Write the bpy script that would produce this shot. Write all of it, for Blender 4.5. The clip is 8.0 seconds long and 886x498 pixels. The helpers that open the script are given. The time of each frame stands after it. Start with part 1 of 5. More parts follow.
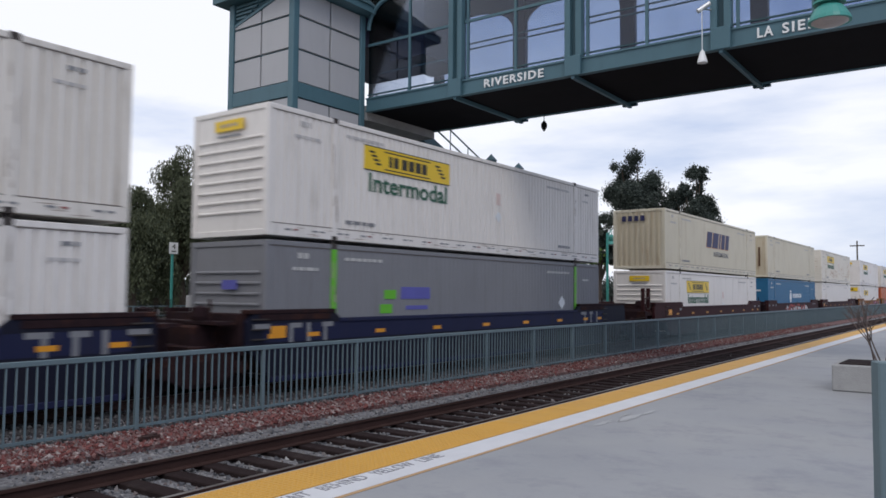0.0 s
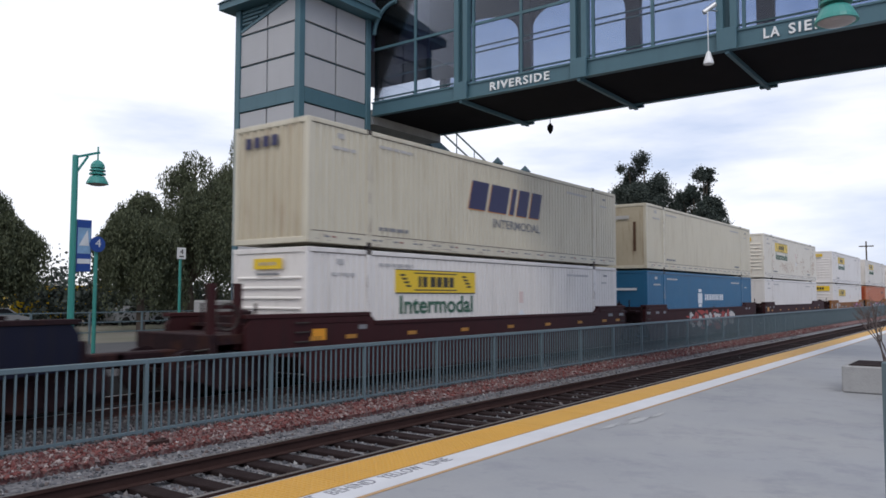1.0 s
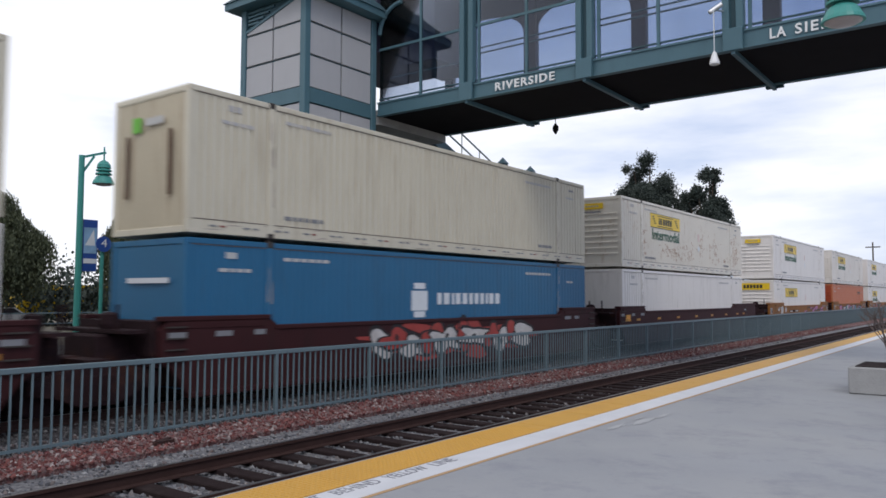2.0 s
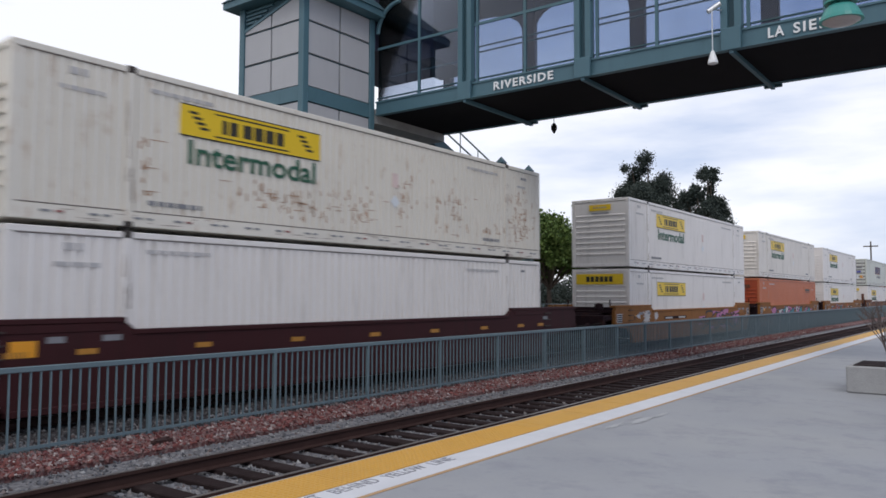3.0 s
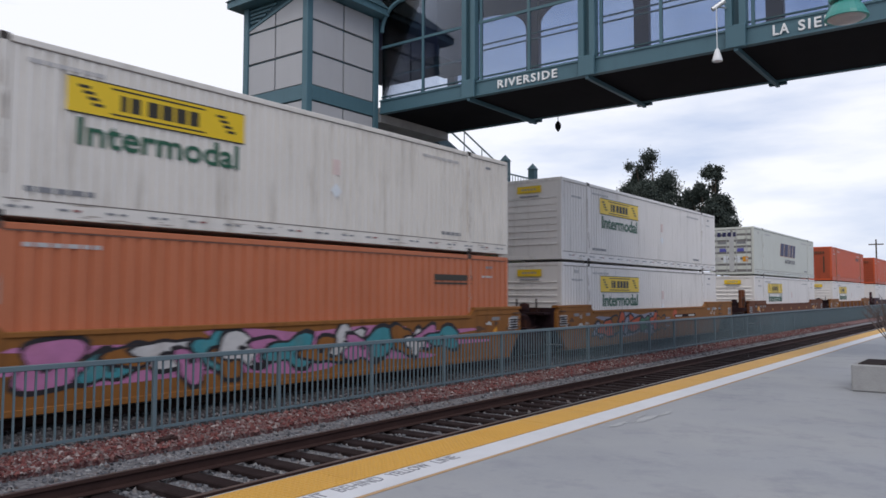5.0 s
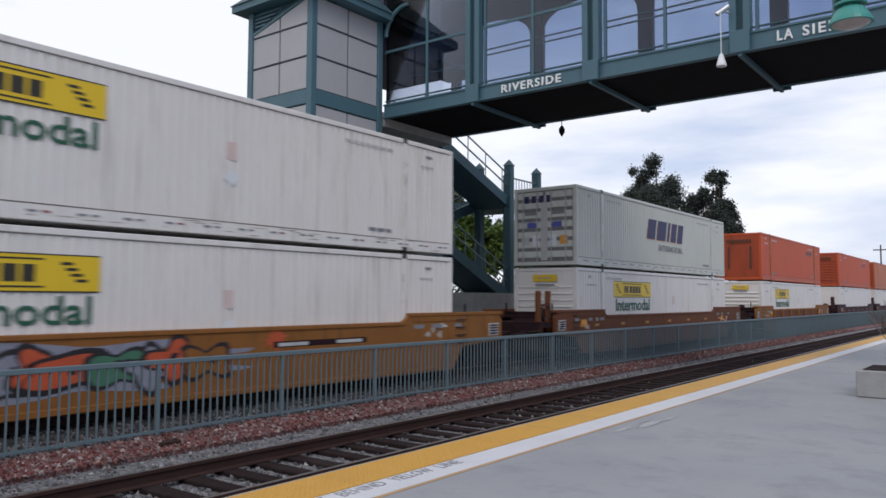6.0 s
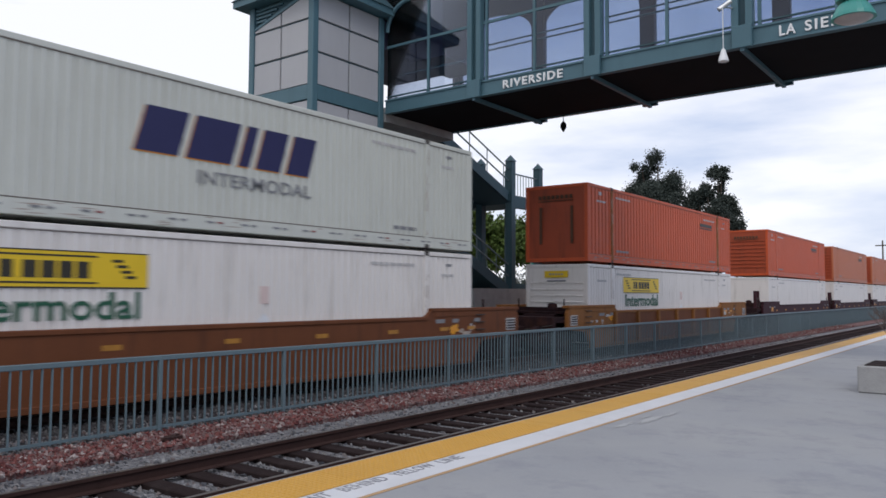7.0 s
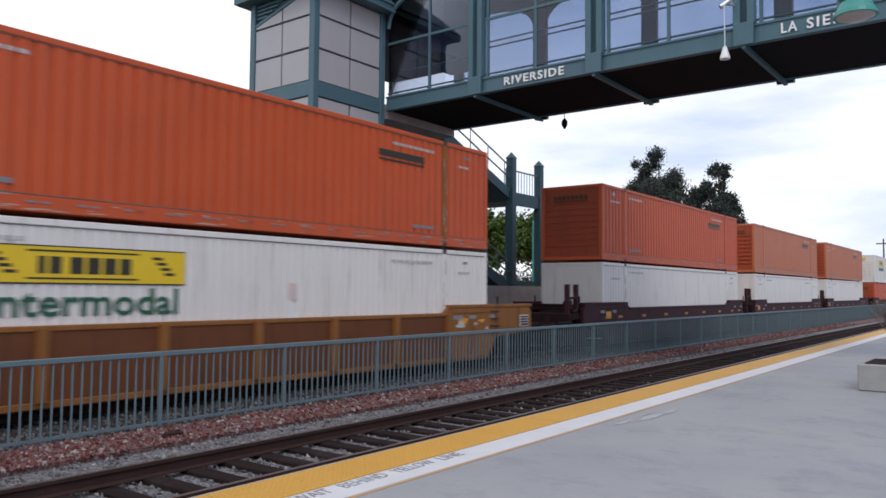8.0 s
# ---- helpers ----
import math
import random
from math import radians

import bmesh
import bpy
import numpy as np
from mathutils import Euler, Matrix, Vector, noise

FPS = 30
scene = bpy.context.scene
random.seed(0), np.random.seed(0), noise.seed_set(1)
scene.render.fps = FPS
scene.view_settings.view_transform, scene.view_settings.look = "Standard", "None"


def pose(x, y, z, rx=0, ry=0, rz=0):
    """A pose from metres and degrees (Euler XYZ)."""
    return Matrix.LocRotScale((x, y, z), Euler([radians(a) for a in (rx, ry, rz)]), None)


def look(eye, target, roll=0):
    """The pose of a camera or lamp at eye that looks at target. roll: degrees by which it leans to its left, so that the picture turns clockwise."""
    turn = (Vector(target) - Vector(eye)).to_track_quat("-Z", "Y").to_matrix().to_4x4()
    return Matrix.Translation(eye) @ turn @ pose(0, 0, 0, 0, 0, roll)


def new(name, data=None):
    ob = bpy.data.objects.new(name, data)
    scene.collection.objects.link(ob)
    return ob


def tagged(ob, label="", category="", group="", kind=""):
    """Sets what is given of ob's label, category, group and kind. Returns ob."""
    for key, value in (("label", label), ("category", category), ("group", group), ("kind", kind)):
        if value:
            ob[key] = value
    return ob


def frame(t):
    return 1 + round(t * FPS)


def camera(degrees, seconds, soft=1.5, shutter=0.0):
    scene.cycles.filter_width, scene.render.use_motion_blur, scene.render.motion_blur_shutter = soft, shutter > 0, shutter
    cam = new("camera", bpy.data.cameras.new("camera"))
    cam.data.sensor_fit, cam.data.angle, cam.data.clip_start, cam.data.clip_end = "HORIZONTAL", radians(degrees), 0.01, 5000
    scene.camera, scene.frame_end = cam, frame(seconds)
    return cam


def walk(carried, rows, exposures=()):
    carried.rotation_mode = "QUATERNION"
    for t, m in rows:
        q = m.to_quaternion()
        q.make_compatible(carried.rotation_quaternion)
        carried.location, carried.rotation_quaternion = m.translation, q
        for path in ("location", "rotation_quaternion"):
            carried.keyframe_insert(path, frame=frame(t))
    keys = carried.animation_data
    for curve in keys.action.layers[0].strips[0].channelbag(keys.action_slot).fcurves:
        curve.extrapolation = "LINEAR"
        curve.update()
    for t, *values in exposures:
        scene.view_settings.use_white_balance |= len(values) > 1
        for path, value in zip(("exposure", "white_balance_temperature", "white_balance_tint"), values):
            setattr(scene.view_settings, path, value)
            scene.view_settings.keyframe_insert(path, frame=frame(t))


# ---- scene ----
# ---------------------------------------------------------------- camera
cam = camera(60.7, 8.0, soft=1.6, shutter=0.17)
EYE = (0.0, 0.0, 1.673)
PATH = [
    (0.0, 36.02, 3.25, -0.44), (0.5, 36.25, 3.31, -0.33), (1.0, 36.57, 3.50, -0.08),
    (1.5, 36.98, 3.53, -0.18), (3.0, 36.83, 3.46, -0.17), (3.5, 37.26, 2.97, 0.02),
    (4.0, 37.45, 3.17, -0.01), (4.5, 37.12, 3.18, -0.09), (6.0, 37.39, 3.67, -0.31),
    (6.5, 37.55, 3.57, -0.34), (7.0, 37.50, 3.34, -0.31), (7.5, 37.50, 3.29, -0.47), (8.0, 37.54, 3.11, -0.47),
]
EXPOSED = [(0.0, 0.0), (0.5, 0.06), (1.5, 0.08), (3.0, 0.03), (4.0, 0.0), (6.5, 0.0), (7.5, 0.10), (8.0, 0.18)]
walk(cam, [(t, pose(*EYE, 90 + p, r, y)) for t, y, p, r in PATH], [(t, e - 0.05) for t, e in EXPOSED])

# ---------------------------------------------------------------- world and sun
SUN_EL, SUN_AZ = radians(50), radians(135)
world = bpy.data.worlds.new("overcast_sky")
scene.world = world
world.use_nodes = True
wn, wl = world.node_tree.nodes, world.node_tree.links
wn.clear()
w_out = wn.new("ShaderNodeOutputWorld")
w_bg = wn.new("ShaderNodeBackground")
w_sky = wn.new("ShaderNodeTexSky")
w_sky.sky_type, w_sky.sun_disc = "NISHITA", False
w_sky.sun_elevation, w_sky.sun_rotation = SUN_EL, SUN_AZ
w_gain = wn.new("ShaderNodeVectorMath")
w_gain.operation = "SCALE"
w_gain.inputs["Scale"].default_value = 0.13
w_co = wn.new("ShaderNodeTexCoord")
w_map = wn.new("ShaderNodeMapping")
w_map.inputs["Scale"].default_value = (1.0, 1.0, 4.5)
w_noise = wn.new("ShaderNodeTexNoise")
w_noise.inputs["Scale"].default_value = 2.2
w_noise.inputs["Detail"].default_value = 7.0
w_noise.inputs["Roughness"].default_value = 0.52
w_ramp = wn.new("ShaderNodeValToRGB")
w_ramp.color_ramp.elements[0].position, w_ramp.color_ramp.elements[0].color = 0.33, (0.60, 0.695, 0.925, 1)
w_ramp.color_ramp.elements[1].position, w_ramp.color_ramp.elements[1].color = 0.54, (1.075, 1.085, 1.155, 1)
w_mix = wn.new("ShaderNodeMix")
w_mix.data_type = "RGBA"
w_mix.inputs[0].default_value = 0.9
wl.new(w_co.outputs["Generated"], w_map.inputs["Vector"])
wl.new(w_map.outputs[0], w_noise.inputs["Vector"])
w_dot = wn.new("ShaderNodeVectorMath")
w_dot.operation = "DOT_PRODUCT"
w_dot.inputs[1].default_value = (-0.95, -0.2, 0.25)      # the cloud is thinner and whiter over the car park
w_lift = wn.new("ShaderNodeMath")
w_lift.operation = "MULTIPLY_ADD"
w_lift.inputs[1].default_value = 0.22
w_sum = wn.new("ShaderNodeMath")
w_sum.operation = "ADD"
w_sum.inputs[1].default_value = -0.06
wl.new(w_co.outputs["Generated"], w_dot.inputs[0])
wl.new(w_dot.outputs["Value"], w_lift.inputs[0])
wl.new(w_noise.outputs["Fac"], w_lift.inputs[2])
wl.new(w_lift.outputs[0], w_sum.inputs[0])
wl.new(w_sum.outputs[0], w_ramp.inputs["Fac"])
wl.new(w_sky.outputs[0], w_gain.inputs[0])
wl.new(w_gain.outputs[0], w_mix.inputs[6])
wl.new(w_ramp.outputs[0], w_mix.inputs[7])
wl.new(w_mix.outputs[2], w_bg.inputs["Color"])
w_bg.inputs["Strength"].default_value = 1.0
wl.new(w_bg.outputs[0], w_out.inputs[0])

sun = new("sun", bpy.data.lights.new("sun", "SUN"))
sun.data.energy, sun.data.angle, sun.data.color = 0.85, radians(22), (1.0, 0.96, 0.90)
sun.matrix_world = look((34, -34, 57), (0, 0, 0))


# ---------------------------------------------------------------- materials
def material(name, color, rough=0.6, metal=0.0, vary=0.12, scale=3.0, fine=40.0, bump=0.15, stain=None,
             stain_amount=0.0, streak=False, spec=0.4, second=None, second_scale=1.2, joint=0.02):
    """Colour with two scales of variation, optional stains or vertical streaks, and fine relief."""
    m = bpy.data.materials.new(name)
    m.use_nodes = True
    n, l = m.node_tree.nodes, m.node_tree.links
    b = n["Principled BSDF"]
    b.inputs["Roughness"].default_value, b.inputs["Metallic"].default_value = rough, metal
    b.inputs["Specular IOR Level"].default_value = spec
    co = n.new("ShaderNodeTexCoord")
    info = n.new("ShaderNodeObjectInfo")
    shift = n.new("ShaderNodeVectorMath")
    shift.operation = "MULTIPLY_ADD"
    l.new(info.outputs["Random"], shift.inputs[0])
    shift.inputs[1].default_value = (37.0, 53.0, 19.0)
    l.new(co.outputs["Object"], shift.inputs[2])
    big, small = n.new("ShaderNodeTexNoise"), n.new("ShaderNodeTexNoise")
    for t, s, d in ((big, scale, 5), (small, fine, 3)):
        t.inputs["Scale"].default_value, t.inputs["Detail"].default_value = s, d
        l.new(shift.outputs[0], t.inputs["Vector"])
    sm = n.new("ShaderNodeMath")
    sm.operation = "MULTIPLY_ADD"
    l.new(small.outputs["Fac"], sm.inputs[0])
    sm.inputs[1].default_value = 0.45
    l.new(big.outputs["Fac"], sm.inputs[2])
    rng = n.new("ShaderNodeMapRange")
    l.new(sm.outputs[0], rng.inputs[0])
    rng.inputs[1].default_value, rng.inputs[2].default_value = 0.35, 1.1
    rng.inputs[3].default_value, rng.inputs[4].default_value = 1 - vary, 1 + vary
    mul = n.new("ShaderNodeVectorMath")
    mul.operation = "SCALE"
    mul.inputs[0].default_value = color[:3]
    l.new(rng.outputs[0], mul.inputs["Scale"])
    out = mul.outputs[0]
    if second:
        t = n.new("ShaderNodeTexNoise")
        t.inputs["Scale"].default_value, t.inputs["Detail"].default_value = second_scale, 6
        l.new(shift.outputs[0], t.inputs["Vector"])
        r = n.new("ShaderNodeMapRange")
        r.inputs[1].default_value, r.inputs[2].default_value = 0.45, 0.62
        l.new(t.outputs["Fac"], r.inputs[0])
        mx = n.new("ShaderNodeMix")
        mx.data_type = "RGBA"
        l.new(r.outputs[0], mx.inputs[0])
        l.new(out, mx.inputs[6])
        mx.inputs[7].default_value = (*second, 1)
        out = mx.outputs[2]
    if stain:
        t = n.new("ShaderNodeTexNoise")
        mp = n.new("ShaderNodeMapping")
        mp.inputs["Scale"].default_value = (4.2, 4.2, 1.3) if streak == 2 else (3.0, 3.0, 0.35) if streak else (1, 1, 1)
        l.new(shift.outputs[0], mp.inputs["Vector"])
        l.new(mp.outputs[0], t.inputs["Vector"])
        t.inputs["Scale"].default_value, t.inputs["Detail"].default_value, t.inputs["Roughness"].default_value = (1.3 if streak else 1.7), 8, 0.68
        r = n.new("ShaderNodeMapRange")
        r.inputs[1].default_value, r.inputs[2].default_value = (0.57, 0.66) if streak == 2 else (0.52, 0.78)
        r.inputs[4].default_value = stain_amount
        l.new(t.outputs["Fac"], r.inputs[0])
        mx = n.new("ShaderNodeMix")
        mx.data_type = "RGBA"
        l.new(r.outputs[0], mx.inputs[0])
        l.new(out, mx.inputs[6])
        mx.inputs[7].default_value = (*stain, 1)
        out = mx.outputs[2]
    l.new(out, b.inputs["Base Color"])
    if bump:
        bp = n.new("ShaderNodeBump")
        bp.inputs["Strength"].default_value, bp.inputs["Distance"].default_value = bump, joint
        l.new(small.outputs["Fac"], bp.inputs["Height"])
        l.new(bp.outputs[0], b.inputs["Normal"])
    return m


def pieces_material(name, colors, rough=0.85):
    """Loose stones: each island takes its own colour."""
    m = bpy.data.materials.new(name)
    m.use_nodes = True
    n, l = m.node_tree.nodes, m.node_tree.links
    b = n["Principled BSDF"]
    b.inputs["Roughness"].default_value, b.inputs["Specular IOR Level"].default_value = rough, 0.15
    g = n.new("ShaderNodeNewGeometry")
    r = n.new("ShaderNodeValToRGB")
    el = r.color_ramp.elements
    while len(el) < len(colors):
        el.new(0.5)
    for i, c in enumerate(colors):
        el[i].position, el[i].color = i / max(1, len(colors) - 1), (*c, 1)
    l.new(g.outputs["Random Per Island"], r.inputs["Fac"])
    l.new(r.outputs[0], b.inputs["Base Color"])
    return m


RUST = (0.20, 0.07, 0.025)
M = {}
M["white"] = material("white_container_paint", (0.73, 0.68, 0.62), 0.45, vary=0.06, scale=0.8, fine=14, bump=0.04, stain=(0.36, 0.31, 0.25), stain_amount=0.75, streak=True)
M["white_clean"] = material("clean_white_container_paint", (0.77, 0.725, 0.685), 0.4, vary=0.04, scale=0.7, fine=14, bump=0.03, stain=(0.42, 0.38, 0.33), stain_amount=0.6, streak=True)
M["white_rusty"] = material("rust_streaked_white_paint", (0.72, 0.67, 0.585), 0.5, vary=0.06, scale=0.8, fine=14, bump=0.05, stain=(0.42, 0.27, 0.16), stain_amount=0.5, streak=2)
M["cream"] = material("weathered_cream_paint", (0.63, 0.575, 0.455), 0.5, vary=0.06, scale=0.7, fine=14, bump=0.04, stain=(0.36, 0.27, 0.16), stain_amount=0.5, streak=True)
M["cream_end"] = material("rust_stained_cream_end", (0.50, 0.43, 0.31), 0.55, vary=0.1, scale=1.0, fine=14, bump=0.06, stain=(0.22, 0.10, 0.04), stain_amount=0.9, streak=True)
M["palegrey"] = material("pale_green_grey_paint", (0.60, 0.605, 0.545), 0.5, vary=0.05, scale=0.7, fine=14, bump=0.04, stain=(0.38, 0.36, 0.30), stain_amount=0.4, streak=True)
M["grey"] = material("grey_container_paint", (0.20, 0.20, 0.215), 0.5, vary=0.06, scale=0.8, fine=14, bump=0.04, stain=(0.13, 0.12, 0.12), stain_amount=0.5, streak=True)
M["blue"] = material("blue_container_paint", (0.018, 0.125, 0.25), 0.45, vary=0.08, scale=0.8, fine=14, bump=0.04, stain=(0.03, 0.07, 0.11), stain_amount=0.5, streak=True)
M["orange"] = material("faded_orange_container_paint", (0.56, 0.088, 0.022), 0.5, vary=0.09, scale=0.8, fine=14, bump=0.04, stain=(0.34, 0.085, 0.035), stain_amount=0.6, streak=True)
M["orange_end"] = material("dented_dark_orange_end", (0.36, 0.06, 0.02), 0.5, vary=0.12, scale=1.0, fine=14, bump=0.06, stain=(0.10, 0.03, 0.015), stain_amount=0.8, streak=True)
M["tan_orange"] = material("sun_bleached_orange_paint", (0.50, 0.155, 0.07), 0.5, vary=0.08, scale=0.8, fine=14, bump=0.04, stain=(0.38, 0.11, 0.04), stain_amount=0.6, streak=True)
M["label_yellow"] = material("yellow_sign_vinyl", (0.78, 0.52, 0.02), 0.4, vary=0.04, bump=0.0)
M["ink"] = material("black_vinyl", (0.035, 0.03, 0.02), 0.5, vary=0.1, bump=0.0)
M["green_ink"] = material("dark_green_vinyl", (0.02, 0.10, 0.055), 0.5, vary=0.1, bump=0.0)
M["navy_ink"] = material("navy_vinyl", (0.022, 0.022, 0.085), 0.5, vary=0.1, bump=0.0)
M["amber_ink"] = material("amber_vinyl_edge", (0.6, 0.24, 0.04), 0.5, vary=0.1, bump=0.0)
M["faint_ink"] = material("faded_stencil_ink", (0.50, 0.49, 0.475), 0.6, vary=0.15, bump=0.0)
M["rub"] = material("dark_rubbed_rust", (0.10, 0.05, 0.028), 0.8, vary=0.3, scale=5, bump=0.1, stain=(0.22, 0.12, 0.06), stain_amount=0.7, streak=True)
M["rub_dark"] = material("dark_rusted_scrap", (0.035, 0.014, 0.012), 0.9, vary=0.3, scale=9, bump=0.3)
M["stencil_grey"] = material("grey_stencil_ink", (0.22, 0.22, 0.23), 0.6, vary=0.12, bump=0.0)
M["white_ink"] = material("white_stencil_ink", (0.7, 0.72, 0.74), 0.5, vary=0.08, bump=0.0)
M["lime"] = material("lime_green_paint", (0.12, 0.45, 0.02), 0.45, vary=0.06, bump=0.0)
M["indigo_ink"] = material("violet_blue_vinyl", (0.10, 0.10, 0.38), 0.5, vary=0.1, bump=0.0)
M["casting"] = material("dirty_steel_casting", (0.06, 0.05, 0.045), 0.7, 0.3, vary=0.3, scale=12, bump=0.2)
# grimy steel; its purple-dark tint also carries the shadow below the cars
M["steel_dark"] = material("grimy_shade_tinted_gear", (0.024, 0.012, 0.014), 0.85, 0.0, spec=0.15, vary=0.35, scale=6, bump=0.3, stain=RUST, stain_amount=0.3)
M["dull_reflector"] = material("dusty_amber_reflector", (0.42, 0.19, 0.03), 0.5, vary=0.2, scale=6, bump=0.0)
M["reflector"] = material("amber_reflector_plate", (0.72, 0.30, 0.02), 0.35, vary=0.06, bump=0.0)
CAR_PAINT = {
    # the second navy is the same paint with the lower side's shade put in
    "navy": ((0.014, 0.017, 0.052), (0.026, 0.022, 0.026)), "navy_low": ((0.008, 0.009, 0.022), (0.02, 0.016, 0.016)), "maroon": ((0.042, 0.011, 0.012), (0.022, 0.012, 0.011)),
    "yellow": ((0.26, 0.105, 0.027), (0.12, 0.048, 0.020)), "rust": ((0.15, 0.052, 0.022), (0.055, 0.026, 0.017)),
    "ochre": ((0.26, 0.105, 0.030), (0.10, 0.038, 0.018)), "plum": ((0.05, 0.015, 0.02), (0.025, 0.013, 0.014))}
for k, (c, s) in CAR_PAINT.items():
    M["car_" + k] = material(k + "_car_paint", c, 0.65, spec=0.2, vary=0.12, scale=1.5, fine=20, bump=0.08, stain=s, stain_amount=0.8, streak=True)
for k, c in (("pink", (0.46, 0.17, 0.32)), ("teal", (0.05, 0.24, 0.27)), ("white", (0.55, 0.52, 0.50)), ("red", (0.36, 0.05, 0.04)), ("grey", (0.24, 0.24, 0.29)), ("red_orange", (0.50, 0.085, 0.03)), ("green", (0.06, 0.17, 0.10)), ("black", (0.02, 0.016, 0.018))):
    M[k + "_spray"] = material(k + "_spray_paint", c, 0.6, vary=0.2, scale=4, fine=30, bump=0.0, stain=(0.22, 0.10, 0.03), stain_amount=0.0 if k == "black" else 0.3)

M["concrete"] = material("pale_platform_concrete", (0.29, 0.295, 0.31), 0.7, vary=0.10, scale=0.6, fine=30, bump=0.10, stain=(0.19, 0.195, 0.225), stain_amount=0.75, second=(0.325, 0.325, 0.33), second_scale=0.35, joint=0.01)
M["concrete_rough"] = material("weathered_concrete", (0.33, 0.325, 0.32), 0.85, vary=0.15, scale=2.5, fine=35, bump=0.25, stain=(0.18, 0.175, 0.17), stain_amount=0.5)
M["patch"] = material("pale_mortar_repair", (0.38, 0.38, 0.385), 0.85, vary=0.15, scale=4, bump=0.2)
M["tactile"] = material("tactile_yellow", (0.56, 0.30, 0.05), 0.6, vary=0.08, scale=2.0, fine=60, bump=0.3, stain=(0.42, 0.22, 0.05), stain_amount=0.5)
M["white_line"] = material("worn_white_platform_paint", (0.60, 0.60, 0.62), 0.6, vary=0.07, scale=3, fine=50, bump=0.15, stain=(0.45, 0.45, 0.47), stain_amount=0.5)
M["tan_line"] = material("tan_edge_paint", (0.46, 0.29, 0.15), 0.7, vary=0.12, scale=4, bump=0.15)
M["letter_grey"] = material("scuffed_platform_lettering", (0.20, 0.20, 0.22), 0.7, vary=0.3, scale=14, bump=0.1, stain=(0.5, 0.5, 0.5), stain_amount=0.8)
M["rail"] = material("rust_brown_rail", (0.050, 0.026, 0.022), 0.8, 0.1, spec=0.2, vary=0.25, scale=4, bump=0.2)
M["rail_top"] = material("polished_rail_head", (0.22, 0.20, 0.19), 0.35, 0.9, vary=0.15, scale=4, bump=0.05)
M["sleeper"] = material("creosoted_timber", (0.024, 0.016, 0.016), 0.95, spec=0.1, vary=0.35, scale=5, fine=30, bump=0.5, stain=(0.065, 0.052, 0.048), stain_amount=0.6)
# the train's purple-dark shade is put into the next two ballast colours
M["oily_bed"] = material("shade_dark_ballast", (0.033, 0.026, 0.029), 0.9, vary=0.5, scale=9, fine=26, bump=1.0, second=(0.05, 0.047, 0.048), second_scale=14, joint=0.05)
M["oily_stone"] = pieces_material("shade_dark_stones", [(0.03, 0.03, 0.032), (0.06, 0.058, 0.06), (0.10, 0.095, 0.095), (0.15, 0.145, 0.145)])
M["asphalt"] = material("worn_asphalt", (0.055, 0.055, 0.058), 0.9, vary=0.2, scale=1.5, fine=40, bump=0.3)
M["ballast_bed"] = material("grey_ballast_bed", (0.13, 0.128, 0.135), 0.95, vary=0.5, scale=9, fine=26, bump=1.0, second=(0.24, 0.23, 0.235), second_scale=16, joint=0.05)
M["red_bed"] = material("red_crushed_rock_bed", (0.16, 0.068, 0.064), 0.95, vary=0.5, scale=9, fine=26, bump=1.0, second=(0.25, 0.17, 0.155), second_scale=18, joint=0.05)
M["ballast"] = pieces_material("grey_ballast_stones", [(0.05, 0.05, 0.055), (0.10, 0.10, 0.11), (0.16, 0.16, 0.17), (0.24, 0.235, 0.24), (0.12, 0.09, 0.085), (0.36, 0.355, 0.35)])
M["red_rock"] = pieces_material("red_rock_stones", [(0.085, 0.030, 0.030), (0.16, 0.056, 0.052), (0.22, 0.09, 0.08), (0.19, 0.155, 0.15), (0.13, 0.045, 0.045), (0.40, 0.35, 0.33)])
M["earth"] = material("dry_earth", (0.15, 0.135, 0.11), 0.95, vary=0.25, scale=0.3, fine=6, bump=0.5, second=(0.10, 0.10, 0.065), second_scale=0.08)
M["fence"] = material("blue_green_fence_paint", (0.125, 0.175, 0.195), 0.5, vary=0.1, scale=3, fine=40, bump=0.05, stain=(0.14, 0.15, 0.15), stain_amount=0.35)
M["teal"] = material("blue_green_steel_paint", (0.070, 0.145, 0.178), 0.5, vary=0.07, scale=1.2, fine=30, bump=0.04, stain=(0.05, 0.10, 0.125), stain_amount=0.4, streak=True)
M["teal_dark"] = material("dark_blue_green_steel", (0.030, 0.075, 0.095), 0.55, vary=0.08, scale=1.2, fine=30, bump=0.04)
M["lamp_green"] = material("sea_green_lamp_paint", (0.05, 0.27, 0.235), 0.4, vary=0.06, scale=4, bump=0.02)
M["panel"] = material("pale_grey_wall_panel", (0.42, 0.415, 0.43), 0.55, vary=0.04, scale=1.0, fine=60, bump=0.06, stain=(0.33, 0.33, 0.35), stain_amount=0.35, streak=True)
# near-black because the shade below the bridge floor is in the colour
M["soffit"] = material("shade_dark_underside", (0.011, 0.010, 0.012), 0.9, spec=0.1, vary=0.2, scale=1.5, fine=20, bump=0.1)
M["violet_column"] = material("violet_grey_column_paint", (0.055, 0.055, 0.095), 0.55, vary=0.06, scale=2, bump=0.02)
M["white_metal"] = material("white_painted_metal", (0.78, 0.78, 0.78), 0.4, vary=0.04, bump=0.0)
M["sill_metal"] = material("bright_aluminium_sill", (0.72, 0.73, 0.74), 0.3, 0.7, vary=0.05, bump=0.0)
M["pale_red"] = material("faded_pink_sticker", (0.68, 0.53, 0.49), 0.6, vary=0.15, bump=0.0)
M["pale_ink"] = material("pale_worn_stencil", (0.46, 0.44, 0.43), 0.6, vary=0.15, bump=0.0)
